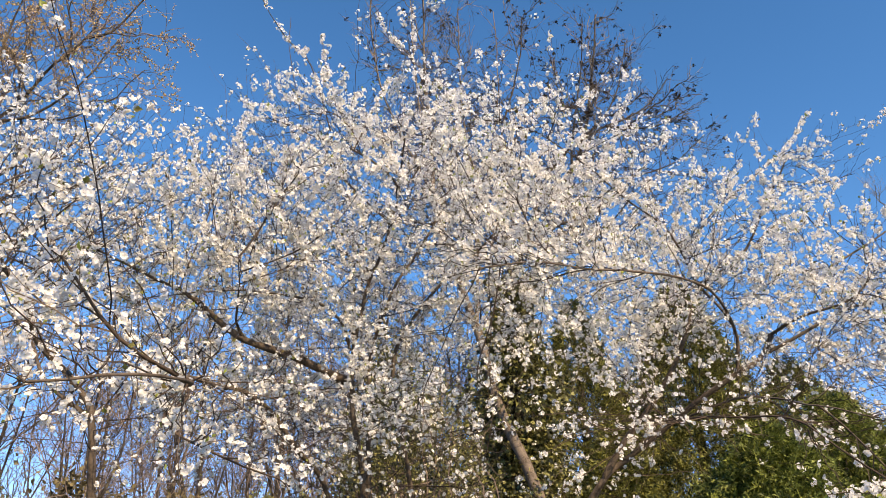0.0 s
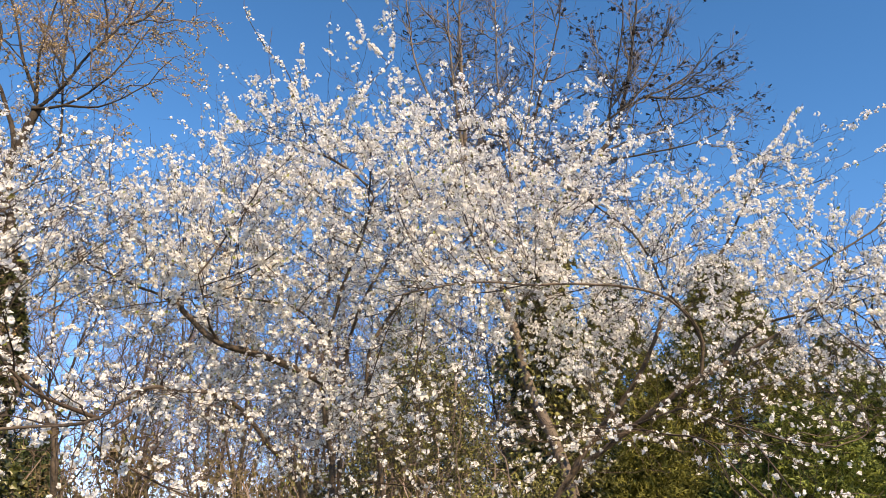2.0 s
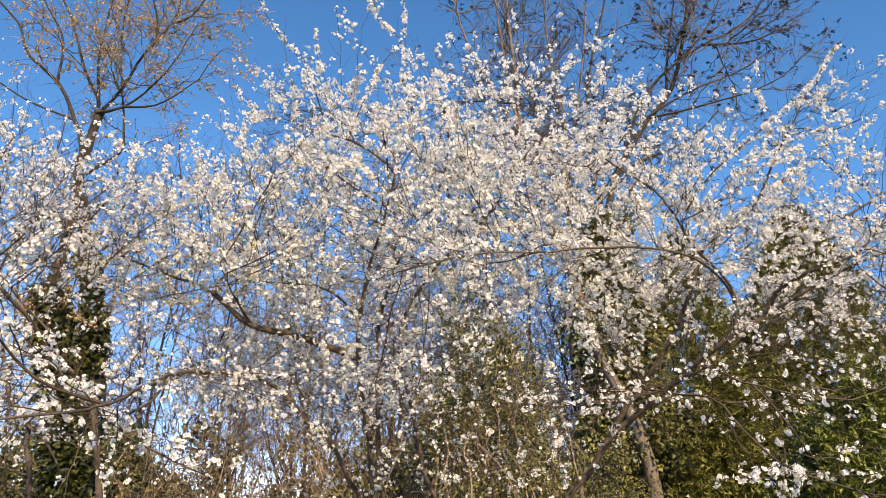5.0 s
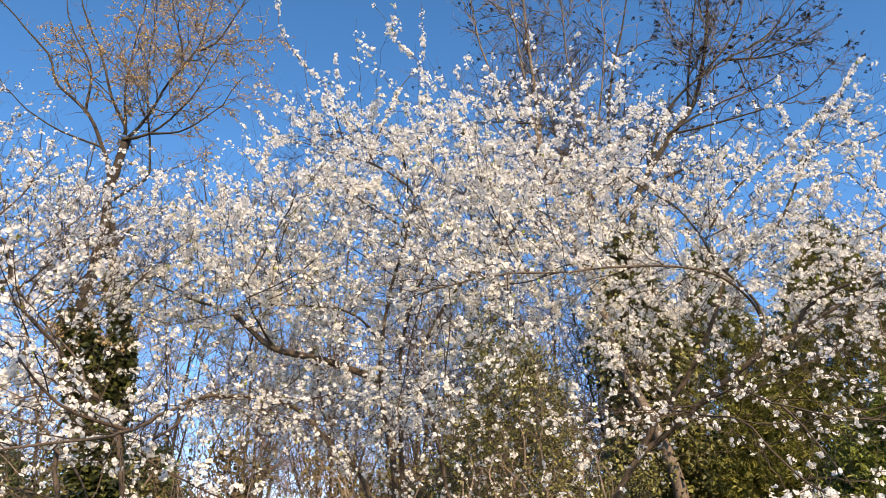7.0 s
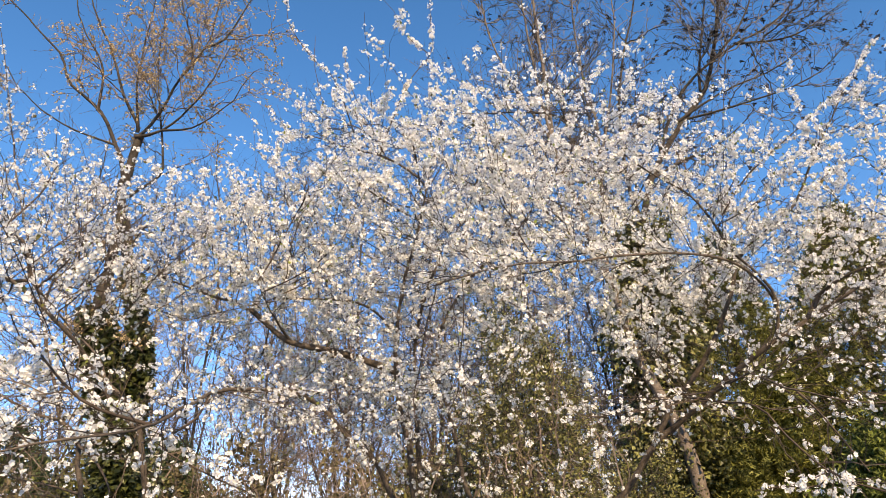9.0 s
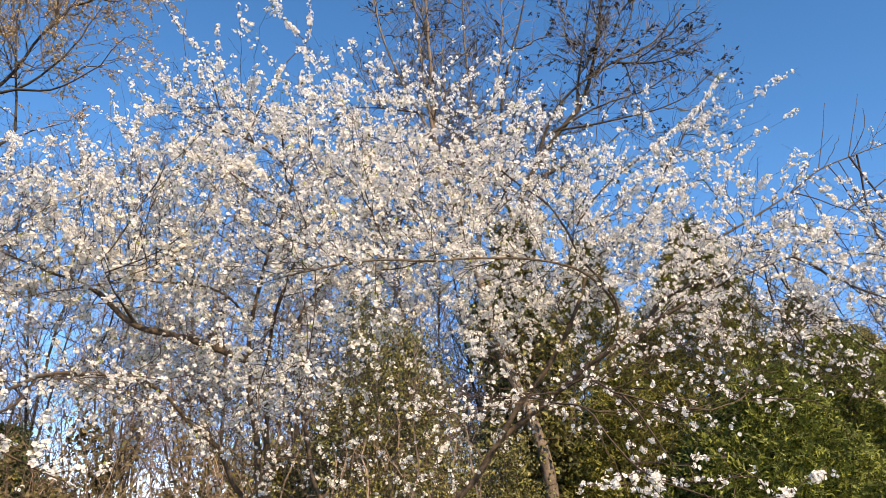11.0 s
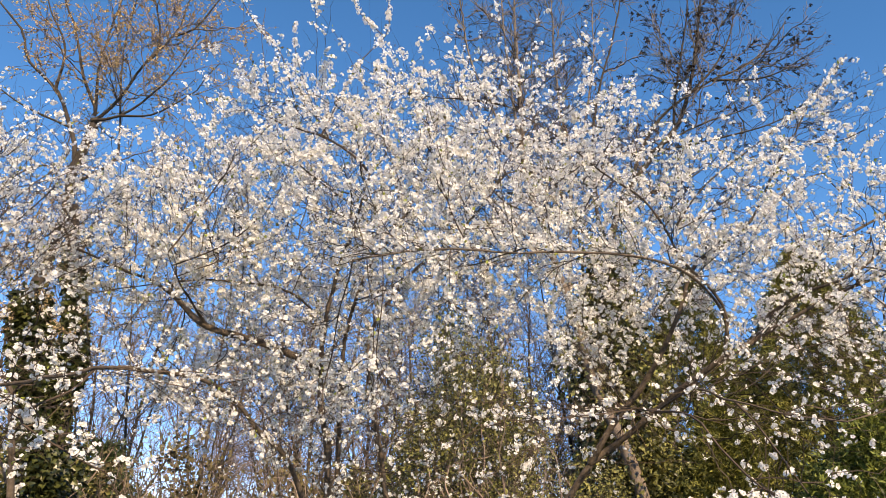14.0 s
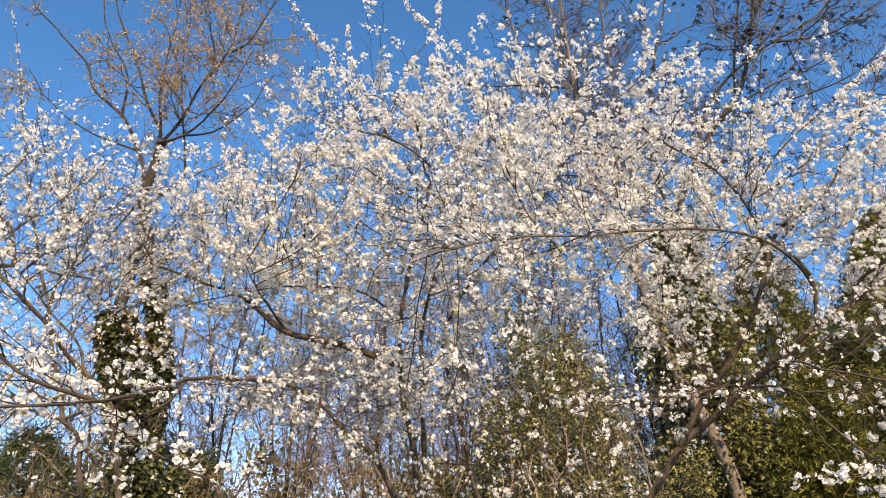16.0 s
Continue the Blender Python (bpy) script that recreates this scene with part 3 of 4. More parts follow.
    part("stamen_mass", mesh_of("stamen_mass", *scatter(STAMENS, STAMEN_FACES, at_[front], face[front], size[front], a[front]), STAMEN), tree, "yellow stamens", "stuff")
    pick = rng.random(len(at_)) < 0.17
    q = at_[pick] + rng.normal(size=(pick.sum(), 3)) * 0.008
    way = face[pick] + rng.normal(size=(pick.sum(), 3)) * 0.5 + (0, 0, 0.5)
    part("young_foliage", mesh_of("young_foliage", *scatter(SMALL_LEAF, SMALL_FACES, q, way, 0.006 + 0.016 * rng.random(len(q)) ** 3), YOUNG_LEAF), tree, "small fresh green leaves and brownish bud scales", "stuff")
    return tree


def lobes(rows):
    """Places in a crown: rows of number, middle and radii."""
    return np.concatenate([blob(n, c, r) for n, c, r in rows])


plum_tree("multi-stemmed plum tree covered in white blossom", (0.2, 4.0, 0), PLUM_LIMBS, lobes((
    (2000, (0.0, 3.6, 3.1), (1.15, 0.95, 0.58)),
    (800, (-1.0, 3.65, 2.92), (0.75, 0.75, 0.46)),
    (1050, (0.5, 3.7, 3.5), (0.95, 0.8, 0.38)),
    (350, (-0.65, 3.7, 3.55), (0.45, 0.55, 0.36)),
    (560, (1.4, 3.6, 3.05), (0.75, 0.8, 0.46)),
    (300, (2.0, 3.4, 2.85), (0.5, 0.6, 0.42)),
    (740, (2.65, 3.25, 2.68), (0.75, 0.6, 0.38)),
    (430, (3.35, 3.15, 2.52), (0.42, 0.4, 0.26)),
    (130, (2.6, 3.1, 2.25), (0.45, 0.4, 0.2)),
    (90, (1.8, 2.95, 2.35), (0.6, 0.5, 0.25)),
    (380, (-0.5, 3.85, 2.28), (1.0, 0.75, 0.30)),
    (55, (1.4, 2.9, 2.08), (0.6, 0.6, 0.28)),
    (90, (2.0, 3.3, 3.4), (0.32, 0.4, 0.32)),
    (140, (1.12, 2.14, 1.67), (0.28, 0.06, 0.03)),
    (120, (0.15, 3.3, 2.0), (0.95, 0.7, 0.24)),
    (200, (1.0, 3.4, 2.62), (0.5, 0.5, 0.24)),
    (420, (-0.5, 3.05, 2.9), (0.55, 0.28, 0.3)),
    (50, (-0.45, 3.2, 2.1), (0.65, 0.3, 0.16)),
    (160, (3.0, 3.05, 2.45), (0.4, 0.3, 0.16)),
    (90, (3.4, 3.05, 2.35), (0.28, 0.25, 0.22)),
    (40, (1.93, 2.4, 1.95), (0.1, 0.1, 0.1)),
    (130, (-1.0, 1.78, 1.82), (0.2, 0.2, 0.1)),
    (60, (-1.12, 1.9, 2.05), (0.14, 0.14, 0.12)),
)), (3200, 9000), (11500, 34000, 28000))

plum_tree("plum tree in white blossom with a leaning stem", (-1.2, 3.1, 0), LEFT_LIMBS, lobes((
    (420, (-1.95, 3.1, 2.98), (0.75, 0.75, 0.30)),
    (380, (-1.6, 3.2, 2.95), (0.6, 0.6, 0.36)),
    (110, (-1.5, 2.75, 2.05), (0.6, 0.5, 0.24)),
    (160, (-2.7, 3.1, 2.8), (0.6, 0.7, 0.45)),
)), (560, 1600), (1200, 2700, 2500))

plum_tree("slender plum tree with dark forked stems and thin blossom", (-2.45, 4.9, 0), SLENDER_LIMBS, lobes((
    (200, (-3.1, 4.9, 3.6), (0.6, 0.5, 0.7)),
    (120, (-3.5, 4.9, 4.6), (0.3, 0.3, 0.6)),
    (110, (-2.9, 4.8, 2.4), (0.8, 0.5, 0.5)),
)), (240, 700), (700, 1900, 1500))

# ---------------------------------------------------------------- trees behind


def bare_tree(name, label, at, limbs, bark, twig, levels, group="", branches=24, wobble=0.07):
    """A leafless tree: each limb a part, then boughs, twigs and fine twigs in turn. Gives the tree and its fine twigs."""
    tree = thing(name, label, "tree", at, group)
    lines = []
    for kind, foot, end, places in limbs:
        line, share = spline(places, 0.17)
        line = gnarl(gnarl(line, wobble, 1.1), wobble / 2, 4.0)
        r = foot + (end - foot) * share**0.55
        part(kind, mesh_of(kind, *tubes([(line, r)]), bark, True), tree)
        cut = len(line) * 2 // 5 if kind == "trunk" else 0
        lines.append((line[cut:], r[cut:]))
    grown = [even(lines, 26)]
    for n, (count, length, angle, lift, k, thin) in enumerate(levels):
        grown.append(offshoots(*grown[-1], count, length, angle, lift, k, thin, 0.15 if n else 0.1, 0.2, None, 0.55))
    # a few finer twigs stand on the thick limbs as well
    extra = offshoots(*grown[0], levels[1][0] // 4, levels[1][1], levels[1][2], levels[1][3], levels[1][4], levels[1][5])
    first = grown[1]
    for p, r in zip(first[0][:branches], first[1][:branches]):
        part("branch", mesh_of("branch", *tubes([(p, r)], 6), twig, True), tree)
    rest = [rods(first[0][branches:], first[1][branches:], 4)] + [rods(*g) for g in grown[2:]] + [rods(*extra)]
    part("twig_tangle", mesh_of("twig_tangle", *joined(*rest), twig), tree, "bare branching twigs", "stuff")
    return tree, grown[-1]


def along(lines, n):
    """n places along arrays of lines, and the way of the twig there."""
    base, way, _, _, _ = on_lines(*lines, n, 0.2)
    return base, way


def ivy_on(tree, line, spread, n, mat, name="ivy", label="dark green ivy leaves clinging to the trunk", size=(0.035, 0.075)):
    p, _ = spline(line, 0.1)
    k = rng.integers(0, len(p), n)
    d = unit(rng.normal(size=(n, 3)) * (1, 1, 0.4))
    q = p[k] + d * spread * rng.uniform(0.35, 1.0, (n, 1)) * np.array([0.7 + 0.6 * noise.noise(Vector(v) * 1.3) for v in p[k]])[:, None]
    way = d + rng.normal(size=(n, 3)) * 0.4 - (0, 0, 0.7)
    part(name, mesh_of(name, *scatter(IVY_LEAF, IVY_FACES, q, way, rng.uniform(*size, n)), mat), tree, label, "stuff")


# tall tree with twin ivy-clad trunks and rusty buds
LEFT_TRUNK = [(-3.6, 8.0, -0.1), (-3.66, 8.0, 2.0), (-3.99, 8.0, 3.16), (-4.21, 8.0, 4.07), (-4.1, 8.0, 5.06), (-4.14, 8.0, 5.74), (-4.04, 8.0, 6.48)]
LEFT_TWIN = [(-3.65, 8.1, 0.0), (-3.7, 8.2, 2.3), (-3.73, 8.2, 3.58), (-3.94, 8.2, 4.55), (-4.11, 8.1, 5.25)]
rusty, fine = bare_tree("ivy_clad_tree", "tall tree with twin ivy-clad trunks and rusty opening buds", (-3.6, 8.0, 0), [
    ("trunk", 0.14, 0.05, LEFT_TRUNK),
    ("trunk", 0.13, 0.07, LEFT_TWIN),
    ("limb", 0.036, 0.006, [(-4.12, 8.0, 5.8), (-4.2, 8.0, 6.1), (-4.3, 8.0, 6.3), (-4.57, 8.0, 6.81), (-5.01, 8.0, 7.24), (-5.25, 8.0, 7.73), (-5.67, 8.0, 8.21), (-6.07, 8.0, 8.65), (-6.4, 8.0, 9.2)]),
    ("limb", 0.028, 0.006, [(-4.04, 8.0, 6.48), (-4.03, 7.95, 6.58), (-4.24, 7.9, 6.97), (-4.45, 7.9, 7.56), (-4.68, 7.9, 8.02), (-4.9, 7.9, 8.62), (-5.07, 7.9, 9.5)]),
    ("limb", 0.026, 0.006, [(-4.05, 8.0, 6.42), (-3.96, 8.0, 6.48), (-3.76, 8.0, 6.79), (-3.51, 7.9, 7.24), (-3.22, 7.9, 7.68), (-3.11, 7.9, 8.19), (-3.08, 7.9, 9.1)]),
    ("limb", 0.018, 0.006, [(-3.51, 7.9, 7.24), (-3.39, 7.9, 7.43), (-3.45, 7.9, 7.88), (-3.67, 7.9, 8.59), (-3.77, 7.9, 9.2)]),
    ("limb", 0.018, 0.006, [(-3.22, 7.9, 7.68), (-2.98, 7.9, 7.79), (-2.78, 7.9, 8.19), (-2.67, 7.9, 8.57), (-2.64, 7.9, 9.1)]),
    ("limb", 0.022, 0.006, [(-4.06, 8.0, 6.41), (-3.67, 7.9, 6.43), (-3.26, 7.8, 6.7), (-3.01, 7.8, 7.16), (-2.83, 7.8, 7.6)]),
    ("limb", 0.018, 0.005, [(-3.67, 7.9, 6.43), (-3.2, 7.7, 6.32), (-2.8, 7.6, 6.5), (-2.45, 7.5, 6.95)]),
    ("limb", 0.016, 0.005, [(-4.3, 8.0, 6.3), (-4.9, 7.8, 6.5), (-5.4, 7.7, 6.9), (-5.8, 7.6, 7.4)]),
    ("limb", 0.022, 0.006, [(-4.1, 8.1, 5.6), (-3.78, 8.2, 5.95), (-3.76, 8.2, 6.24), (-3.86, 8.2, 6.89), (-3.98, 8.2, 7.59), (-3.97, 8.2, 8.41), (-4.02, 8.2, 9.2)]),
    ("limb", 0.024, 0.006, [(-4.04, 8.0, 6.55), (-4.19, 8.1, 7.3), (-4.17, 8.1, 7.84), (-4.11, 8.1, 8.6), (-4.12, 8.1, 9.3)]),
    ("limb", 0.024, 0.006, [(-4.6, 8.0, 6.83), (-4.75, 8.2, 7.6), (-5.2, 8.3, 8.5), (-5.4, 8.3, 9.4)]),
], DARK_BARK, BARE_TWIG, ((85, (0.5, 1.4), (25, 65), 0.2, 9, 0.009), (520, (0.25, 0.7), (28, 70), 0.05, 7, 0.0042), (2300, (0.12, 0.36), (25, 75), -0.15, 5, 0.0024)), wobble=0.09)
q, way = along(fine, 30000)
part("bud_mass", mesh_of("bud_mass", *scatter(SMALL_LEAF, SMALL_FACES, q, way * 0.4 + rng.normal(size=q.shape) - (0, 0, 0.8), rng.uniform(0.014, 0.031, len(q))), CATKIN), rusty, "rusty brown opening buds", "stuff")
ivy_on(rusty, LEFT_TRUNK[1:4], 0.25, 7000, IVY, size=(0.04, 0.09))
ivy_on(rusty, LEFT_TWIN[1:4], 0.19, 4500, IVY, size=(0.04, 0.09))
ivy_on(rusty, [(-3.62, 8.05, 0.2), (-3.66, 8.05, 1.2), (-3.68, 8.05, 2.3)], 0.42, 3000, IVY)

# tall tree with dark hanging seed bunches
PALE_TRUNK = [(3.5, 11.0, -0.1), (3.4, 11.0, 1.99), (3.15, 11.0, 3.02), (2.72, 11.0, 4.04), (2.55, 11.0, 4.77), (2.33, 11.0, 5.57), (2.05, 11.0, 6.58), (1.74, 11.0, 7.65), (1.72, 11.0, 8.78), (1.68, 11.0, 9.72), (1.64, 11.0, 10.44), (1.59, 11.0, 12.7)]
CLAD_TRUNK = [(3.7, 11.9, -0.1), (3.6, 11.8, 2.02), (3.26, 11.6, 3.71), (3.06, 11.3, 4.94), (3.08, 11.0, 6.2), (3.5, 11.0, 7.34), (4.22, 11.0, 8.39), (4.61, 11.0, 8.97), (4.98, 11.0, 10.4), (5.37, 11.0, 12.6)]
SEED_LEVELS = ((80, (0.7, 2.2), (30, 70), 0.1, 10, 0.014), (760, (0.3, 0.95), (28, 65), 0.12, 7, 0.0068), (3500, (0.12, 0.42), (28, 68), 0.1, 5, 0.004))
seedy, fine = bare_tree("seed_tree", "tall bare tree with pale trunk and dark hanging seed bunches", (3.4, 11.0, 0), [
    ("trunk", 0.15, 0.012, PALE_TRUNK),
    ("limb", 0.035, 0.01, [(1.74, 11.0, 7.65), (1.56, 10.9, 8.85), (1.43, 10.9, 10.05), (1.37, 10.9, 11.06), (1.3, 10.9, 12.5)]),
    ("limb", 0.045, 0.01, [(2.4, 11.0, 5.4), (2.48, 11.1, 6.16), (2.53, 11.1, 8.21), (2.41, 11.1, 8.99), (2.35, 11.1, 10.66), (2.36, 11.1, 12.3)]),
    ("limb", 0.03, 0.01, [(1.72, 11.0, 7.8), (1.12, 10.9, 8.93), (0.76, 10.9, 9.91), (0.59, 10.9, 11.08), (0.56, 10.9, 12.2)]),
    ("limb", 0.025, 0.008, [(1.95, 11.0, 6.9), (1.3, 10.8, 7.6), (0.8, 10.8, 8.4), (0.3, 10.8, 9.0)]),
    ("limb", 0.028, 0.008, [(2.5, 11.1, 7.3), (2.85, 11.0, 8.8), (3.05, 11.0, 10.2), (3.1, 11.0, 12.2)]),
    ("limb", 0.025, 0.008, [(2.5, 11.1, 7.0), (2.1, 11.3, 8.0), (2.0, 11.4, 9.4), (2.0, 11.4, 11.0)]),
], GREY_BARK, SEED_TWIG, SEED_LEVELS, wobble=0.05)
q, way = along(fine, 520)
part("seed_mass", mesh_of("seed_mass", *scatter(CLUMP, CLUMP_FACES, q, rng.normal(size=q.shape) * 0.4 - (0, 0, 1), rng.uniform(0.022, 0.048, len(q))), SEED), seedy, "dark brown seed bunches", "stuff")
clad, fine = bare_tree("seed_tree", "tall bare tree with ivy-clad trunk and dark seed bunches", (3.7, 11.9, 0), [
    ("trunk", 0.15, 0.015, CLAD_TRUNK),
    ("limb", 0.04, 0.01, [(3.5, 11.0, 7.34), (3.8, 11.0, 8.2), (4.22, 10.9, 8.85), (5.1, 10.8, 9.52), (5.98, 10.8, 10.08), (6.62, 10.8, 10.9)]),
    ("limb", 0.03, 0.009, [(4.4, 11.0, 8.7), (4.46, 11.0, 9.18), (4.72, 11.1, 10.24), (4.87, 11.1, 10.98), (5.08, 11.1, 12.4)]),
    ("limb", 0.045, 0.01, [(3.08, 11.0, 6.2), (2.98, 11.2, 7.09), (3.0, 11.2, 8.53), (3.23, 11.2, 9.73), (3.58, 11.2, 11.01), (3.76, 11.2, 12.4)]),
    ("limb", 0.03, 0.008, [(3.77, 11.0, 8.0), (4.61, 10.8, 8.5), (5.45, 10.7, 8.83), (6.2, 10.7, 9.3)]),
    ("limb", 0.03, 0.008, [(3.3, 11.0, 7.0), (4.0, 11.3, 7.5), (4.9, 11.5, 8.0), (5.6, 11.6, 8.7)]),
    ("limb", 0.026, 0.007, [(3.9, 11.0, 8.1), (5.0, 10.6, 8.2), (6.0, 10.4, 8.5), (6.8, 10.3, 9.2)]),
    ("limb", 0.026, 0.007, [(5.1, 10.8, 9.52), (6.0, 10.6, 9.5), (6.9, 10.5, 10.0)]),
    ("limb", 0.03, 0.008, [(4.7, 11.0, 9.3), (5.4, 11.2, 10.2), (5.9, 11.3, 11.2), (6.2, 11.3, 12.3)]),
], DARK_BARK, SEED_TWIG, SEED_LEVELS, wobble=0.05)
q, way = along(fine, 1300)
part("seed_mass", mesh_of("seed_mass", *scatter(CLUMP, CLUMP_FACES, q, rng.normal(size=q.shape) * 0.4 - (0, 0, 1), rng.uniform(0.025, 0.055, len(q))), SEED), clad, "dark brown seed bunches", "stuff")
ivy_on(clad, CLAD_TRUNK[1:5], 1.1, 17000, OLIVE, size=(0.05, 0.09))
tagged(seedy, group="seed trees"), tagged(clad, group="seed trees")


def conifer(label, at, tall, wide, n, mat, low=0.7, group="conifers", big=(0.13, 0.27)):
    """A dense conifer: trunk and drooping sprays in tiers with an uneven outline."""
    tree = thing("conifer", label, "tree", at, group)
    x, y, z = at
    verts, faces = tubes([(np.array([(x, y, z - 0.1), (x + 0.05, y, z + tall * 0.5), (x, y + 0.03, z + tall * 0.97)]), np.array((0.16, 0.1, 0.02)))])
    part("trunk", mesh_of("trunk", verts, faces, DARK_BARK, True), tree)
    n = int(n * 1.8)
    h = low + (tall - low) * (1 - rng.random(n) ** 0.65)
    a = rng.random(n) * 2 * np.pi
    bulge = np.array([1 + 0.45 * noise.noise((math.cos(b) * 1.6 + x, math.sin(b) * 1.6 + y, c * 1.1)) + 0.5 * noise.noise((math.cos(b) * 5 + x, math.sin(b) * 5 + y, c * 3.2)) for b, c in zip(a, h)])
    share = rng.random(n) ** 0.3
    r = wide * (1 - ((h - low) / (tall - low)) ** 1.25) ** 0.9 * bulge * share + 0.05
    d = np.stack([np.cos(a), np.sin(a), np.zeros(n)], 1)
    q = np.array(at) + d * r[:, None] + np.stack([np.zeros(n), np.zeros(n), h], 1)
    way = d + rng.normal(size=(n, 3)) * 0.6 + (0, 0, 0.15)
    part("foliage", mesh_of("foliage", *scatter(SPRAY, SPRAY_FACES, q, way, rng.uniform(*big, n)), mat), tree, "dense feathery green sprays", "stuff")
    return tree


conifer("tall dark green conifer behind the plum tree", (7.3, 13.0, 0), 7.3, 2.4, 17000, CONIFER)
conifer("broad olive green conifer among the trees", (5.1, 13.3, 0), 6.9, 1.6, 9500, CONIFER)
conifer("broad olive green conifer among the trees", (4.0, 14.6, 0), 6.3, 1.3, 5000, CONIFER)
conifer("olive green conifer close to the ivy-clad trunk", (4.7, 11.2, 0), 3.9, 1.2, 6000, CONIFER)
conifer("broad green conifer with bright tips", (6.2, 9.6, 0), 3.6, 1.9, 8000, BRIGHT_CONIFER)
conifer("broad green conifer with bright tips", (8.3, 10.6, 0), 4.4, 2.2, 8000, BRIGHT_CONIFER)
conifer("round olive green conifer in the hedge", (10.3, 12.6, 0), 5.0, 2.3, 7000, TAN_CONIFER)
conifer("round olive green conifer in the hedge", (12.6, 12.6, 0), 4.9, 2.5, 7000, TAN_CONIFER)
conifer("broad dark green conifer in the hedge", (9.1, 12.4, 0), 5.6, 2.0, 7000, CONIFER)
conifer("small dark bluish green conifer", (-4.2, 10.6, 0), 2.9, 1.0, 3500, BLUE_CONIFER)
conifer("small dark bluish green conifer", (-6.6, 10.6, 0), 3.3, 1.2, 3500, BLUE_CONIFER)


def leafy_bush(label, at, size, n, mat, twigs=60, leaf=(0.032, 0.068)):
    """An evergreen bush: bent stems and many leaves in clumps."""
    bush = thing("ivy_bush", label, "bush", at, "leafy bushes")
    at = np.array(at, float)
    stems = []
    for _ in range(twigs):
        foot = at + (rng.normal() * 0.3, rng.normal() * 0.25, -0.05)
        end = at + (0, 0, size[2]) + unit(rng.normal(size=3)) * np.array(size) * (1, 1, 0.9) * rng.uniform(0.4, 1.1)
        end[2] = max(end[2], 0.4)
        mid = (foot + end) / 2 + rng.normal(size=3) * (0.3, 0.3, 0.2)
        line, share = spline([foot, mid, end, end + rng.normal(size=3) * 0.25], 0.12)
        stems.append((gnarl(line, 0.2, 2.4), 0.013 * (1 - share) + 0.0025))
    part("stem_tangle", mesh_of("stem_tangle", *tubes(stems, 3), BARE_TWIG), bush, "thin grey stems", "stuff")
    clumps = blob(n // 110, at + (0, 0, size[2]), np.array(size) * (1.0, 1.0, 0.98), 0.35)
    clumps = clumps[clumps[:, 2] > 0.25]
    q = clumps[rng.integers(0, len(clumps), n)] + rng.normal(size=(n, 3)) * (0.09, 0.09, 0.13)
    way = unit(q - at - (0, 0, size[2])) + rng.normal(size=(n, 3)) * 0.6 - (0, 0, 0.5)
    part("foliage", mesh_of("foliage", *scatter(SMALL_LEAF, SMALL_FACES, q, way, rng.uniform(*leaf, n)), mat), bush, "small glossy olive leaves", "stuff")
    return bush


leafy_bush("ivy-grown bush with olive green leaves", (0.62, 7.5, 0), (0.72, 0.7, 2.0), 34000, OLIVE, 140, (0.018, 0.044))
leafy_bush("ivy-grown bush with olive green leaves", (0.9, 8.4, 0), (0.9, 0.7, 1.9), 24000, OLIVE, 120, (0.018, 0.044))
leafy_bush("low ivy-grown bush under the plum tree", (1.9, 8.8, 0), (0.9, 0.7, 1.25), 20000, OLIVE, 120, (0.018, 0.044))

leafy_bush("brown shrub with withered leaves", (-2.8, 9.3, 0), (1.0, 0.7, 1.5), 5000, DRY_LEAF, 120, (0.04, 0.085))
leafy_bush("brown shrub with withered leaves", (-1.2, 9.9, 0), (1.0, 0.7, 1.4), 4000, DRY_LEAF, 120, (0.04, 0.085))
leafy_bush("brown shrub with withered leaves", (-5.6, 9.8, 0), (1.0, 0.7, 1.2), 7000, DRY_LEAF, 120, (0.04, 0.085))
leafy_bush("dark olive shrub at the foot of the ivy-clad tree", (-4.2, 9.2, 0), (1.1, 0.7, 1.5), 9000, OLIVE, 120, (0.04, 0.085))
leafy_bush("dark olive shrub among brown twigs", (-0.4, 9.6, 0), (0.8, 0.6, 1.35), 7000, OLIVE, 100, (0.04, 0.085))

for x, y, tall, mat, tone in ((-7.2, 11.5, 1.15, OLIVE, "olive"), (-4.6, 12.2, 1.2, DRY_LEAF, "brown"), (-3.4, 11.0, 1.1, OLIVE, "olive"), (-2.0, 12.0, 1.15, DRY_LEAF, "brown"), (-0.4, 11.2, 1.2, OLIVE, "olive"), (1.0, 12.0, 1.3, DRY_LEAF, "brown")):
    leafy_bush("low " + tone + " shrub at the edge of the wood", (x, y, 0), (1.2, 0.7, tall), 7000, mat, 90, (0.045, 0.09))


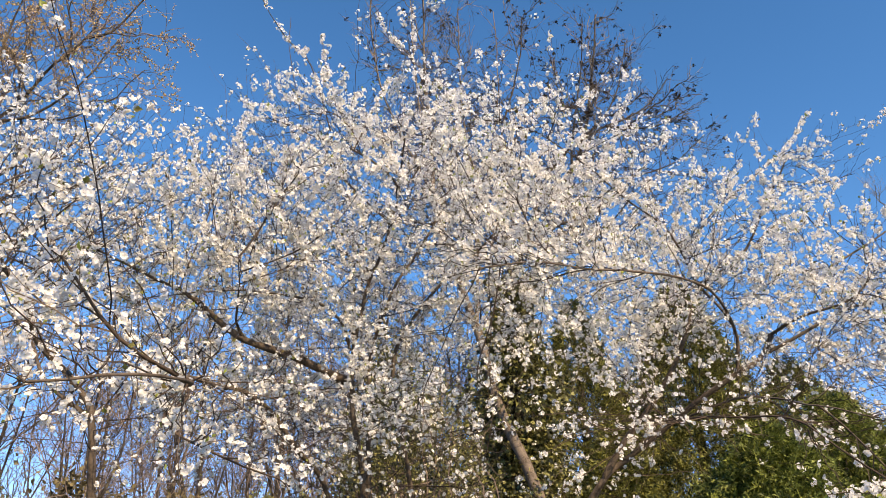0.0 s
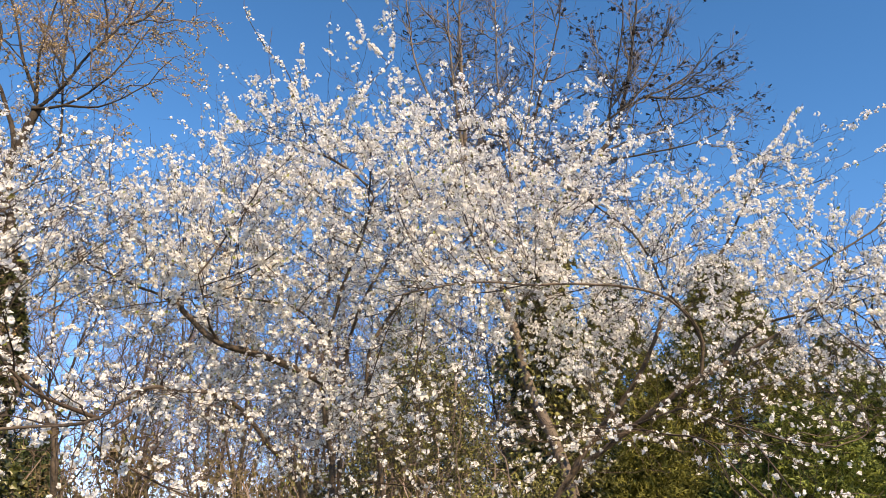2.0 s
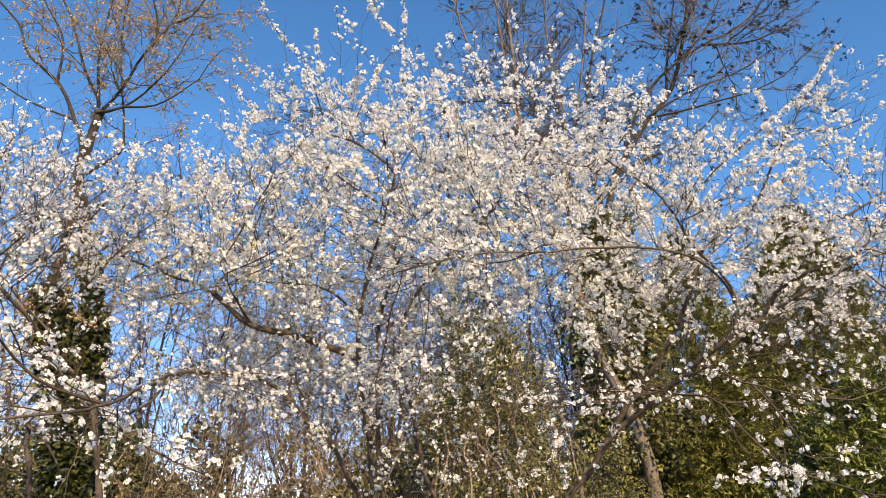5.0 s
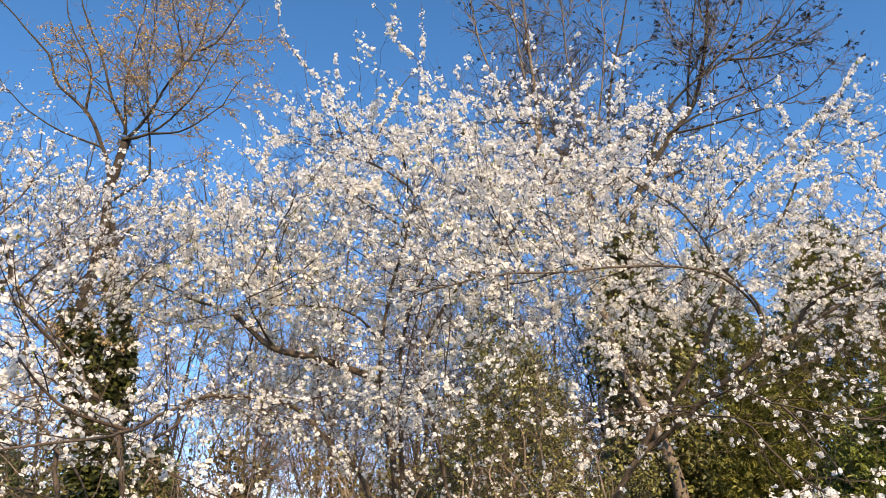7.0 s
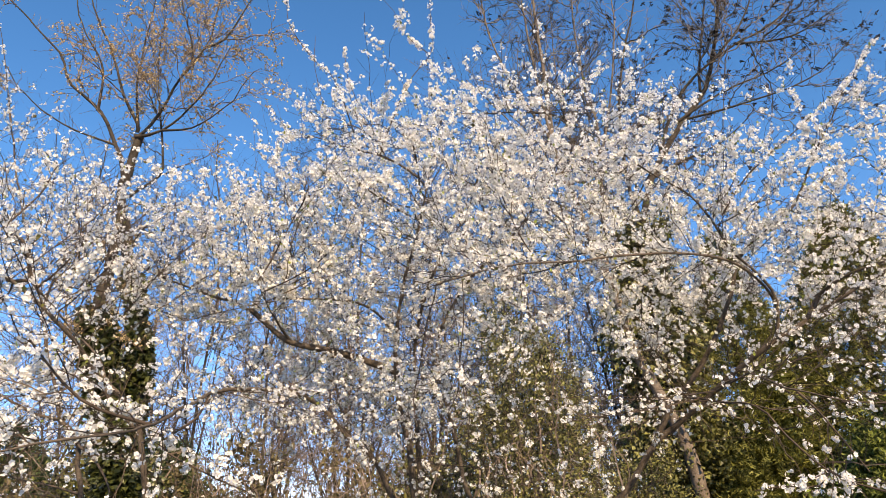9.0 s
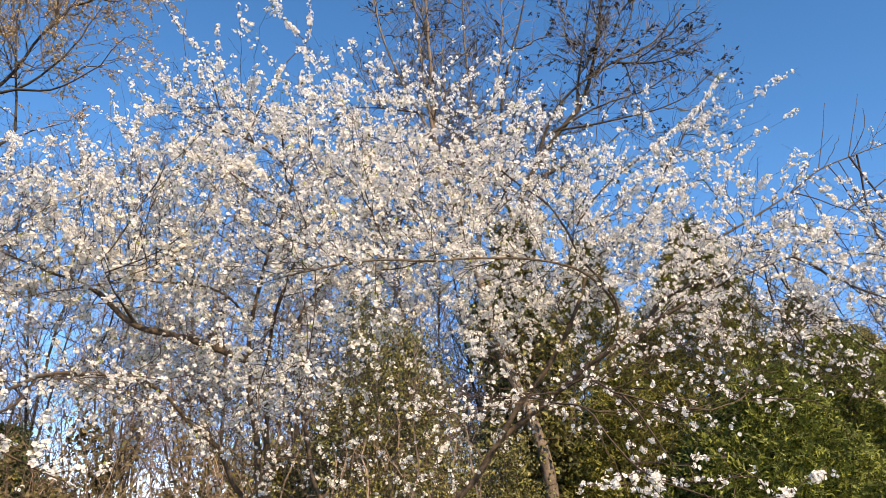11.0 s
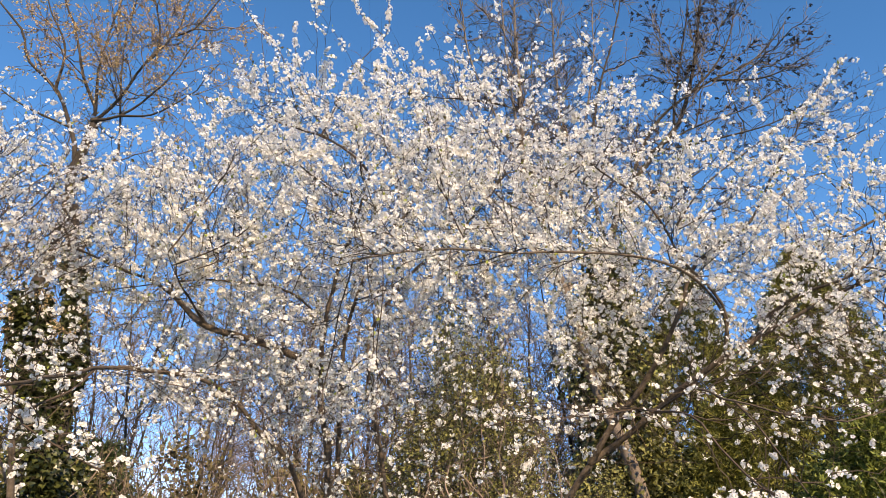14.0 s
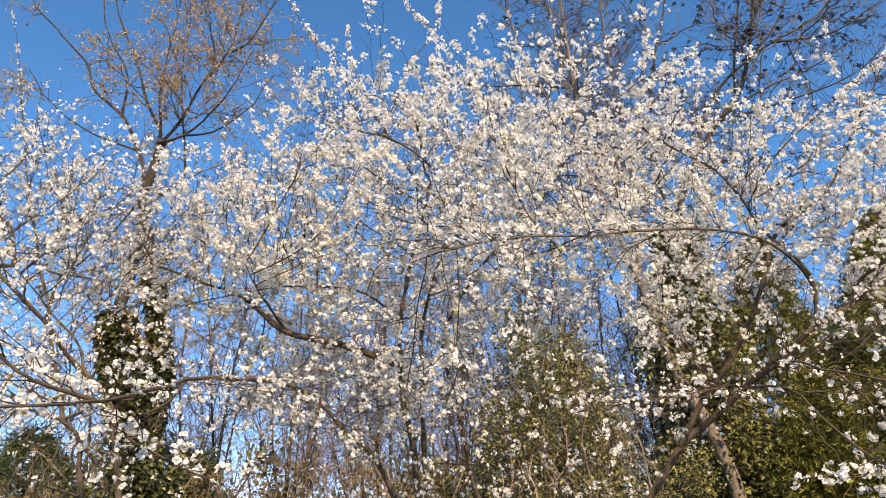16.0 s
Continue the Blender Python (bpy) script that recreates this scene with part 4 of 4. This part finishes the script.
def thicket(label, x0, x1, y, tall, n, mat, name="thicket", leaves=0):
    """A tangle of bent canes with side twigs."""
    ob = thing(name, label, "shrub", ((x0 + x1) / 2, y, 0), "thickets")
    canes = []
    for _ in range(n):
        foot = np.array((rng.uniform(x0, x1), y + rng.normal() * 0.5, -0.05))
        h = tall * rng.uniform(0.45, 1.1)
        lean = rng.normal(size=3) * (0.5, 0.4, 0)
        line, share = spline([foot, foot + (0, 0, h * 0.55) + lean * 0.4, foot + (0, 0, h) + lean * 1.5], 0.16)
        line = gnarl(line, 0.12, 1.6)
        canes.append((line, 0.007 * (1 - share) + 0.002))
        for k in rng.integers(len(line) // 4, len(line) - 1, 5):
            way = unit(rng.normal(size=3) + (0, 0, 0.7)) * rng.uniform(0.3, 0.8)
            sub, s = spline([line[k], line[k] + way * 0.5 + rng.normal(size=3) * 0.06, line[k] + way + rng.normal(size=3) * 0.08], 0.12)
            canes.append((sub, 0.004 * (1 - s) + 0.002))
    part("cane_tangle", mesh_of("cane_tangle", *tubes(canes, 3), mat), ob, "", "stuff")
    if leaves:
        q, way = along(even(canes, 9), leaves)
        part("withered_foliage", mesh_of("withered_foliage", *scatter(SMALL_LEAF, SMALL_FACES, q, rng.normal(size=q.shape) - (0, 0, 0.6), rng.uniform(0.03, 0.07, leaves)), DRY_LEAF), ob, "dry brown leaves", "stuff")
    return ob


thicket("brown tangle of dry twigs and dead leaves", -3.6, -1.6, 9.0, 2.5, 110, BARE_TWIG, leaves=4000)
thicket("brown tangle of dry twigs", -1.6, 0.2, 9.5, 2.5, 120, BARE_TWIG, leaves=2500)
thicket("brown tangle of dry twigs and dead leaves", -7.5, -4.4, 9.5, 2.6, 120, BARE_TWIG, leaves=4000)
thicket("pale leafless canes at the hedge", 8.1, 13.0, 9.6, 3.2, 240, PALE_TWIG, leaves=6000)
thicket("brown tangle of dry twigs", 1.6, 4.4, 13.0, 5.5, 120, BARE_TWIG, leaves=1500)


def sapling(at, top, thick):
    tree = thing("sapling", "pale bare sapling leaning from the hedge", "tree", at, "saplings")
    at, top = np.array(at, float), np.array(top, float)
    line, share = spline([at, (at + top) / 2 + rng.normal(size=3) * 0.06, top], 0.12)
    line = gnarl(line, 0.08, 1.5)
    part("trunk", mesh_of("trunk", *tubes([(line, 0.75 * thick * (1 - 0.75 * share))]), PALE_TWIG, True), tree)
    subs = []
    for k in rng.integers(len(line) // 3, len(line) - 1, 14):
        way = unit(rng.normal(size=3) * (1, 1, 0.3) + (0, 0, 0.9)) * rng.uniform(0.3, 0.9)
        sub, s = spline([line[k], line[k] + way * 0.5 + rng.normal(size=3) * 0.05, line[k] + way], 0.1)
        subs.append((sub, 0.006 * (1 - s) + 0.002))
    for c in subs:
        part("twig", mesh_of("twig", *tubes([c]), PALE_TWIG), tree)


for x, y, dx, tall, thick in ((6.2, 7.0, 0.25, 2.9, 0.02), (6.4, 7.1, 0.7, 3.2, 0.022), (6.95, 7.0, 0.15, 3.1, 0.03), (7.1, 7.2, 0.9, 3.0, 0.022), (7.6, 7.4, 0.1, 3.4, 0.025), (8.0, 7.8, 0.5, 3.3, 0.02)):
    sapling((x, y, -0.05), (x + dx, y + 0.1, tall), thick)

# bare woodland behind
wood = []
for k in range(3):
    tall = (9.0, 8.0, 10.0)[k]
    tree, _ = bare_tree("bare_tree", "slender leafless tree in the wood behind", (0, 0, 0), [
        ("trunk", 0.055, 0.01, [(0, 0, -0.2), (0.1, 0.05, tall * 0.35), (-0.05 + 0.2 * k, 0, tall * 0.65), (0.1, 0.1, tall)]),
        ("limb", 0.03, 0.008, [(0.08, 0.04, tall * 0.22), (0.6, 0.2, tall * 0.45), (1.0, 0.1, tall * 0.75)]),
        ("limb", 0.03, 0.008, [(0.05, 0.04, tall * 0.3), (-0.5, -0.2, tall * 0.5), (-0.8, 0.2, tall * 0.85)]),
        ("limb", 0.025, 0.008, [(0.07, 0.04, tall * 0.15), (-0.7, 0.3, tall * 0.3), (-1.2, 0.5, tall * 0.55)]),
        ("limb", 0.025, 0.008, [(0.08, 0.04, tall * 0.18), (0.5, -0.5, tall * 0.32), (1.2, -0.6, tall * 0.5)]),
    ], DARK_BARK, BARE_TWIG, ((60, (0.8, 1.9), (30, 65), 0.3, 7, 0.012), (380, (0.4, 1.1), (30, 65), 0.2, 5, 0.0065), (1050, (0.2, 0.65), (30, 65), 0.1, 4, 0.005)), "bare wood", 8)
    wood.append(tree)
SPOTS = ((-6.5, 15, 20), (-4.2, 17, 100), (-2.6, 15.5, 200), (-1.2, 18, 310), (0.4, 16, 50), (1.6, 19, 140), (-8.5, 18, 250), (-3.2, 20, 10), (3.2, 21, 75), (-0.4, 22, 160), (16.5, 19, 30), (14.6, 21, 120), (19, 22, 220), (11.5, 22, 300), (-5.2, 14, 60), (-1.9, 13.5, 15), (-3.4, 13, 130), (-0.6, 14, 280), (0.6, 13, 190), (2.2, 15, 330), (-7.6, 14, 215), (1.4, 14.2, 80), (3.4, 15.6, 205), (-2.7, 17.4, 265), (-0.2, 19.5, 35), (4.2, 17.5, 150), (2.9, 13.4, 20), (1.0, 15.2, 240))
for k, (x, y, turn) in enumerate(SPOTS):
    copy_thing(wood[k % 3], pose(x, y, -0.1, 0, 0, turn))
for k in range(10):
    copy_thing(wood[(k * 2) % 3], pose(-19 + 3.0 * k + rng.uniform(-0.5, 0.5), 25 + 4 * (k % 3), -0.1, 0, 0, 47 * k))
for k, tree in enumerate(wood):
    tree.location = ((22.8, 20.0, 0), (-5.4, 19, 0), (25.5, 23, 0))[k]
FAR_LIMBS = [
    ("trunk", 0.12, 0.025, [(15.2, 14.2, -0.2), (15.3, 14.2, 2.5), (15.7, 14.2, 4.97), (16.0, 14.2, 6.46), (16.28, 14.2, 7.73), (16.53, 14.2, 9.22), (16.44, 14.2, 10.6), (16.21, 14.2, 11.2)]),
    ("limb", 0.032, 0.01, [(16.2, 14.2, 7.5), (15.85, 14.0, 9.17), (15.14, 13.9, 10.04), (14.31, 13.8, 10.5)]),
    ("limb", 0.032, 0.01, [(16.1, 14.2, 6.9), (15.24, 14.4, 8.3), (14.49, 14.5, 8.9), (13.89, 14.6, 9.3)]),
    ("limb", 0.032, 0.01, [(15.95, 14.2, 6.16), (14.76, 14.0, 7.17), (13.81, 13.8, 7.8)]),
    ("limb", 0.032, 0.01, [(16.2, 14.2, 6.94), (17.52, 14.2, 8.96), (18.56, 14.2, 10.99), (19.17, 14.2, 12.5)]),
    ("limb", 0.032, 0.01, [(16.4, 14.2, 8.06), (17.29, 14.2, 9.8), (17.83, 14.2, 11.28), (17.97, 14.2, 12.4)]),
    ("limb", 0.032, 0.01, [(15.84, 14.2, 5.56), (14.66, 14.3, 6.2), (13.69, 14.4, 6.7)]),
    ("limb", 0.032, 0.01, [(15.84, 14.2, 5.56), (17.42, 14.2, 6.83), (18.98, 14.2, 8.56), (20.18, 14.2, 10.8)]),
    ("limb", 0.032, 0.01, [(16.04, 14.2, 6.47), (17.15, 14.5, 7.78), (18.66, 14.6, 9.4), (19.71, 14.6, 11.3)]),
]
bare_tree("bare_tree", "large leafless tree beyond the hedge", (15.2, 14.2, 0), FAR_LIMBS, GREY_BARK, PALE_TWIG,
          ((170, (0.7, 1.7), (25, 55), 0.22, 8, 0.012), (1800, (0.3, 0.9), (25, 55), 0.15, 6, 0.0062), (5200, (0.15, 0.45), (25, 60), 0.12, 4, 0.004)), "bare wood", wobble=0.05)
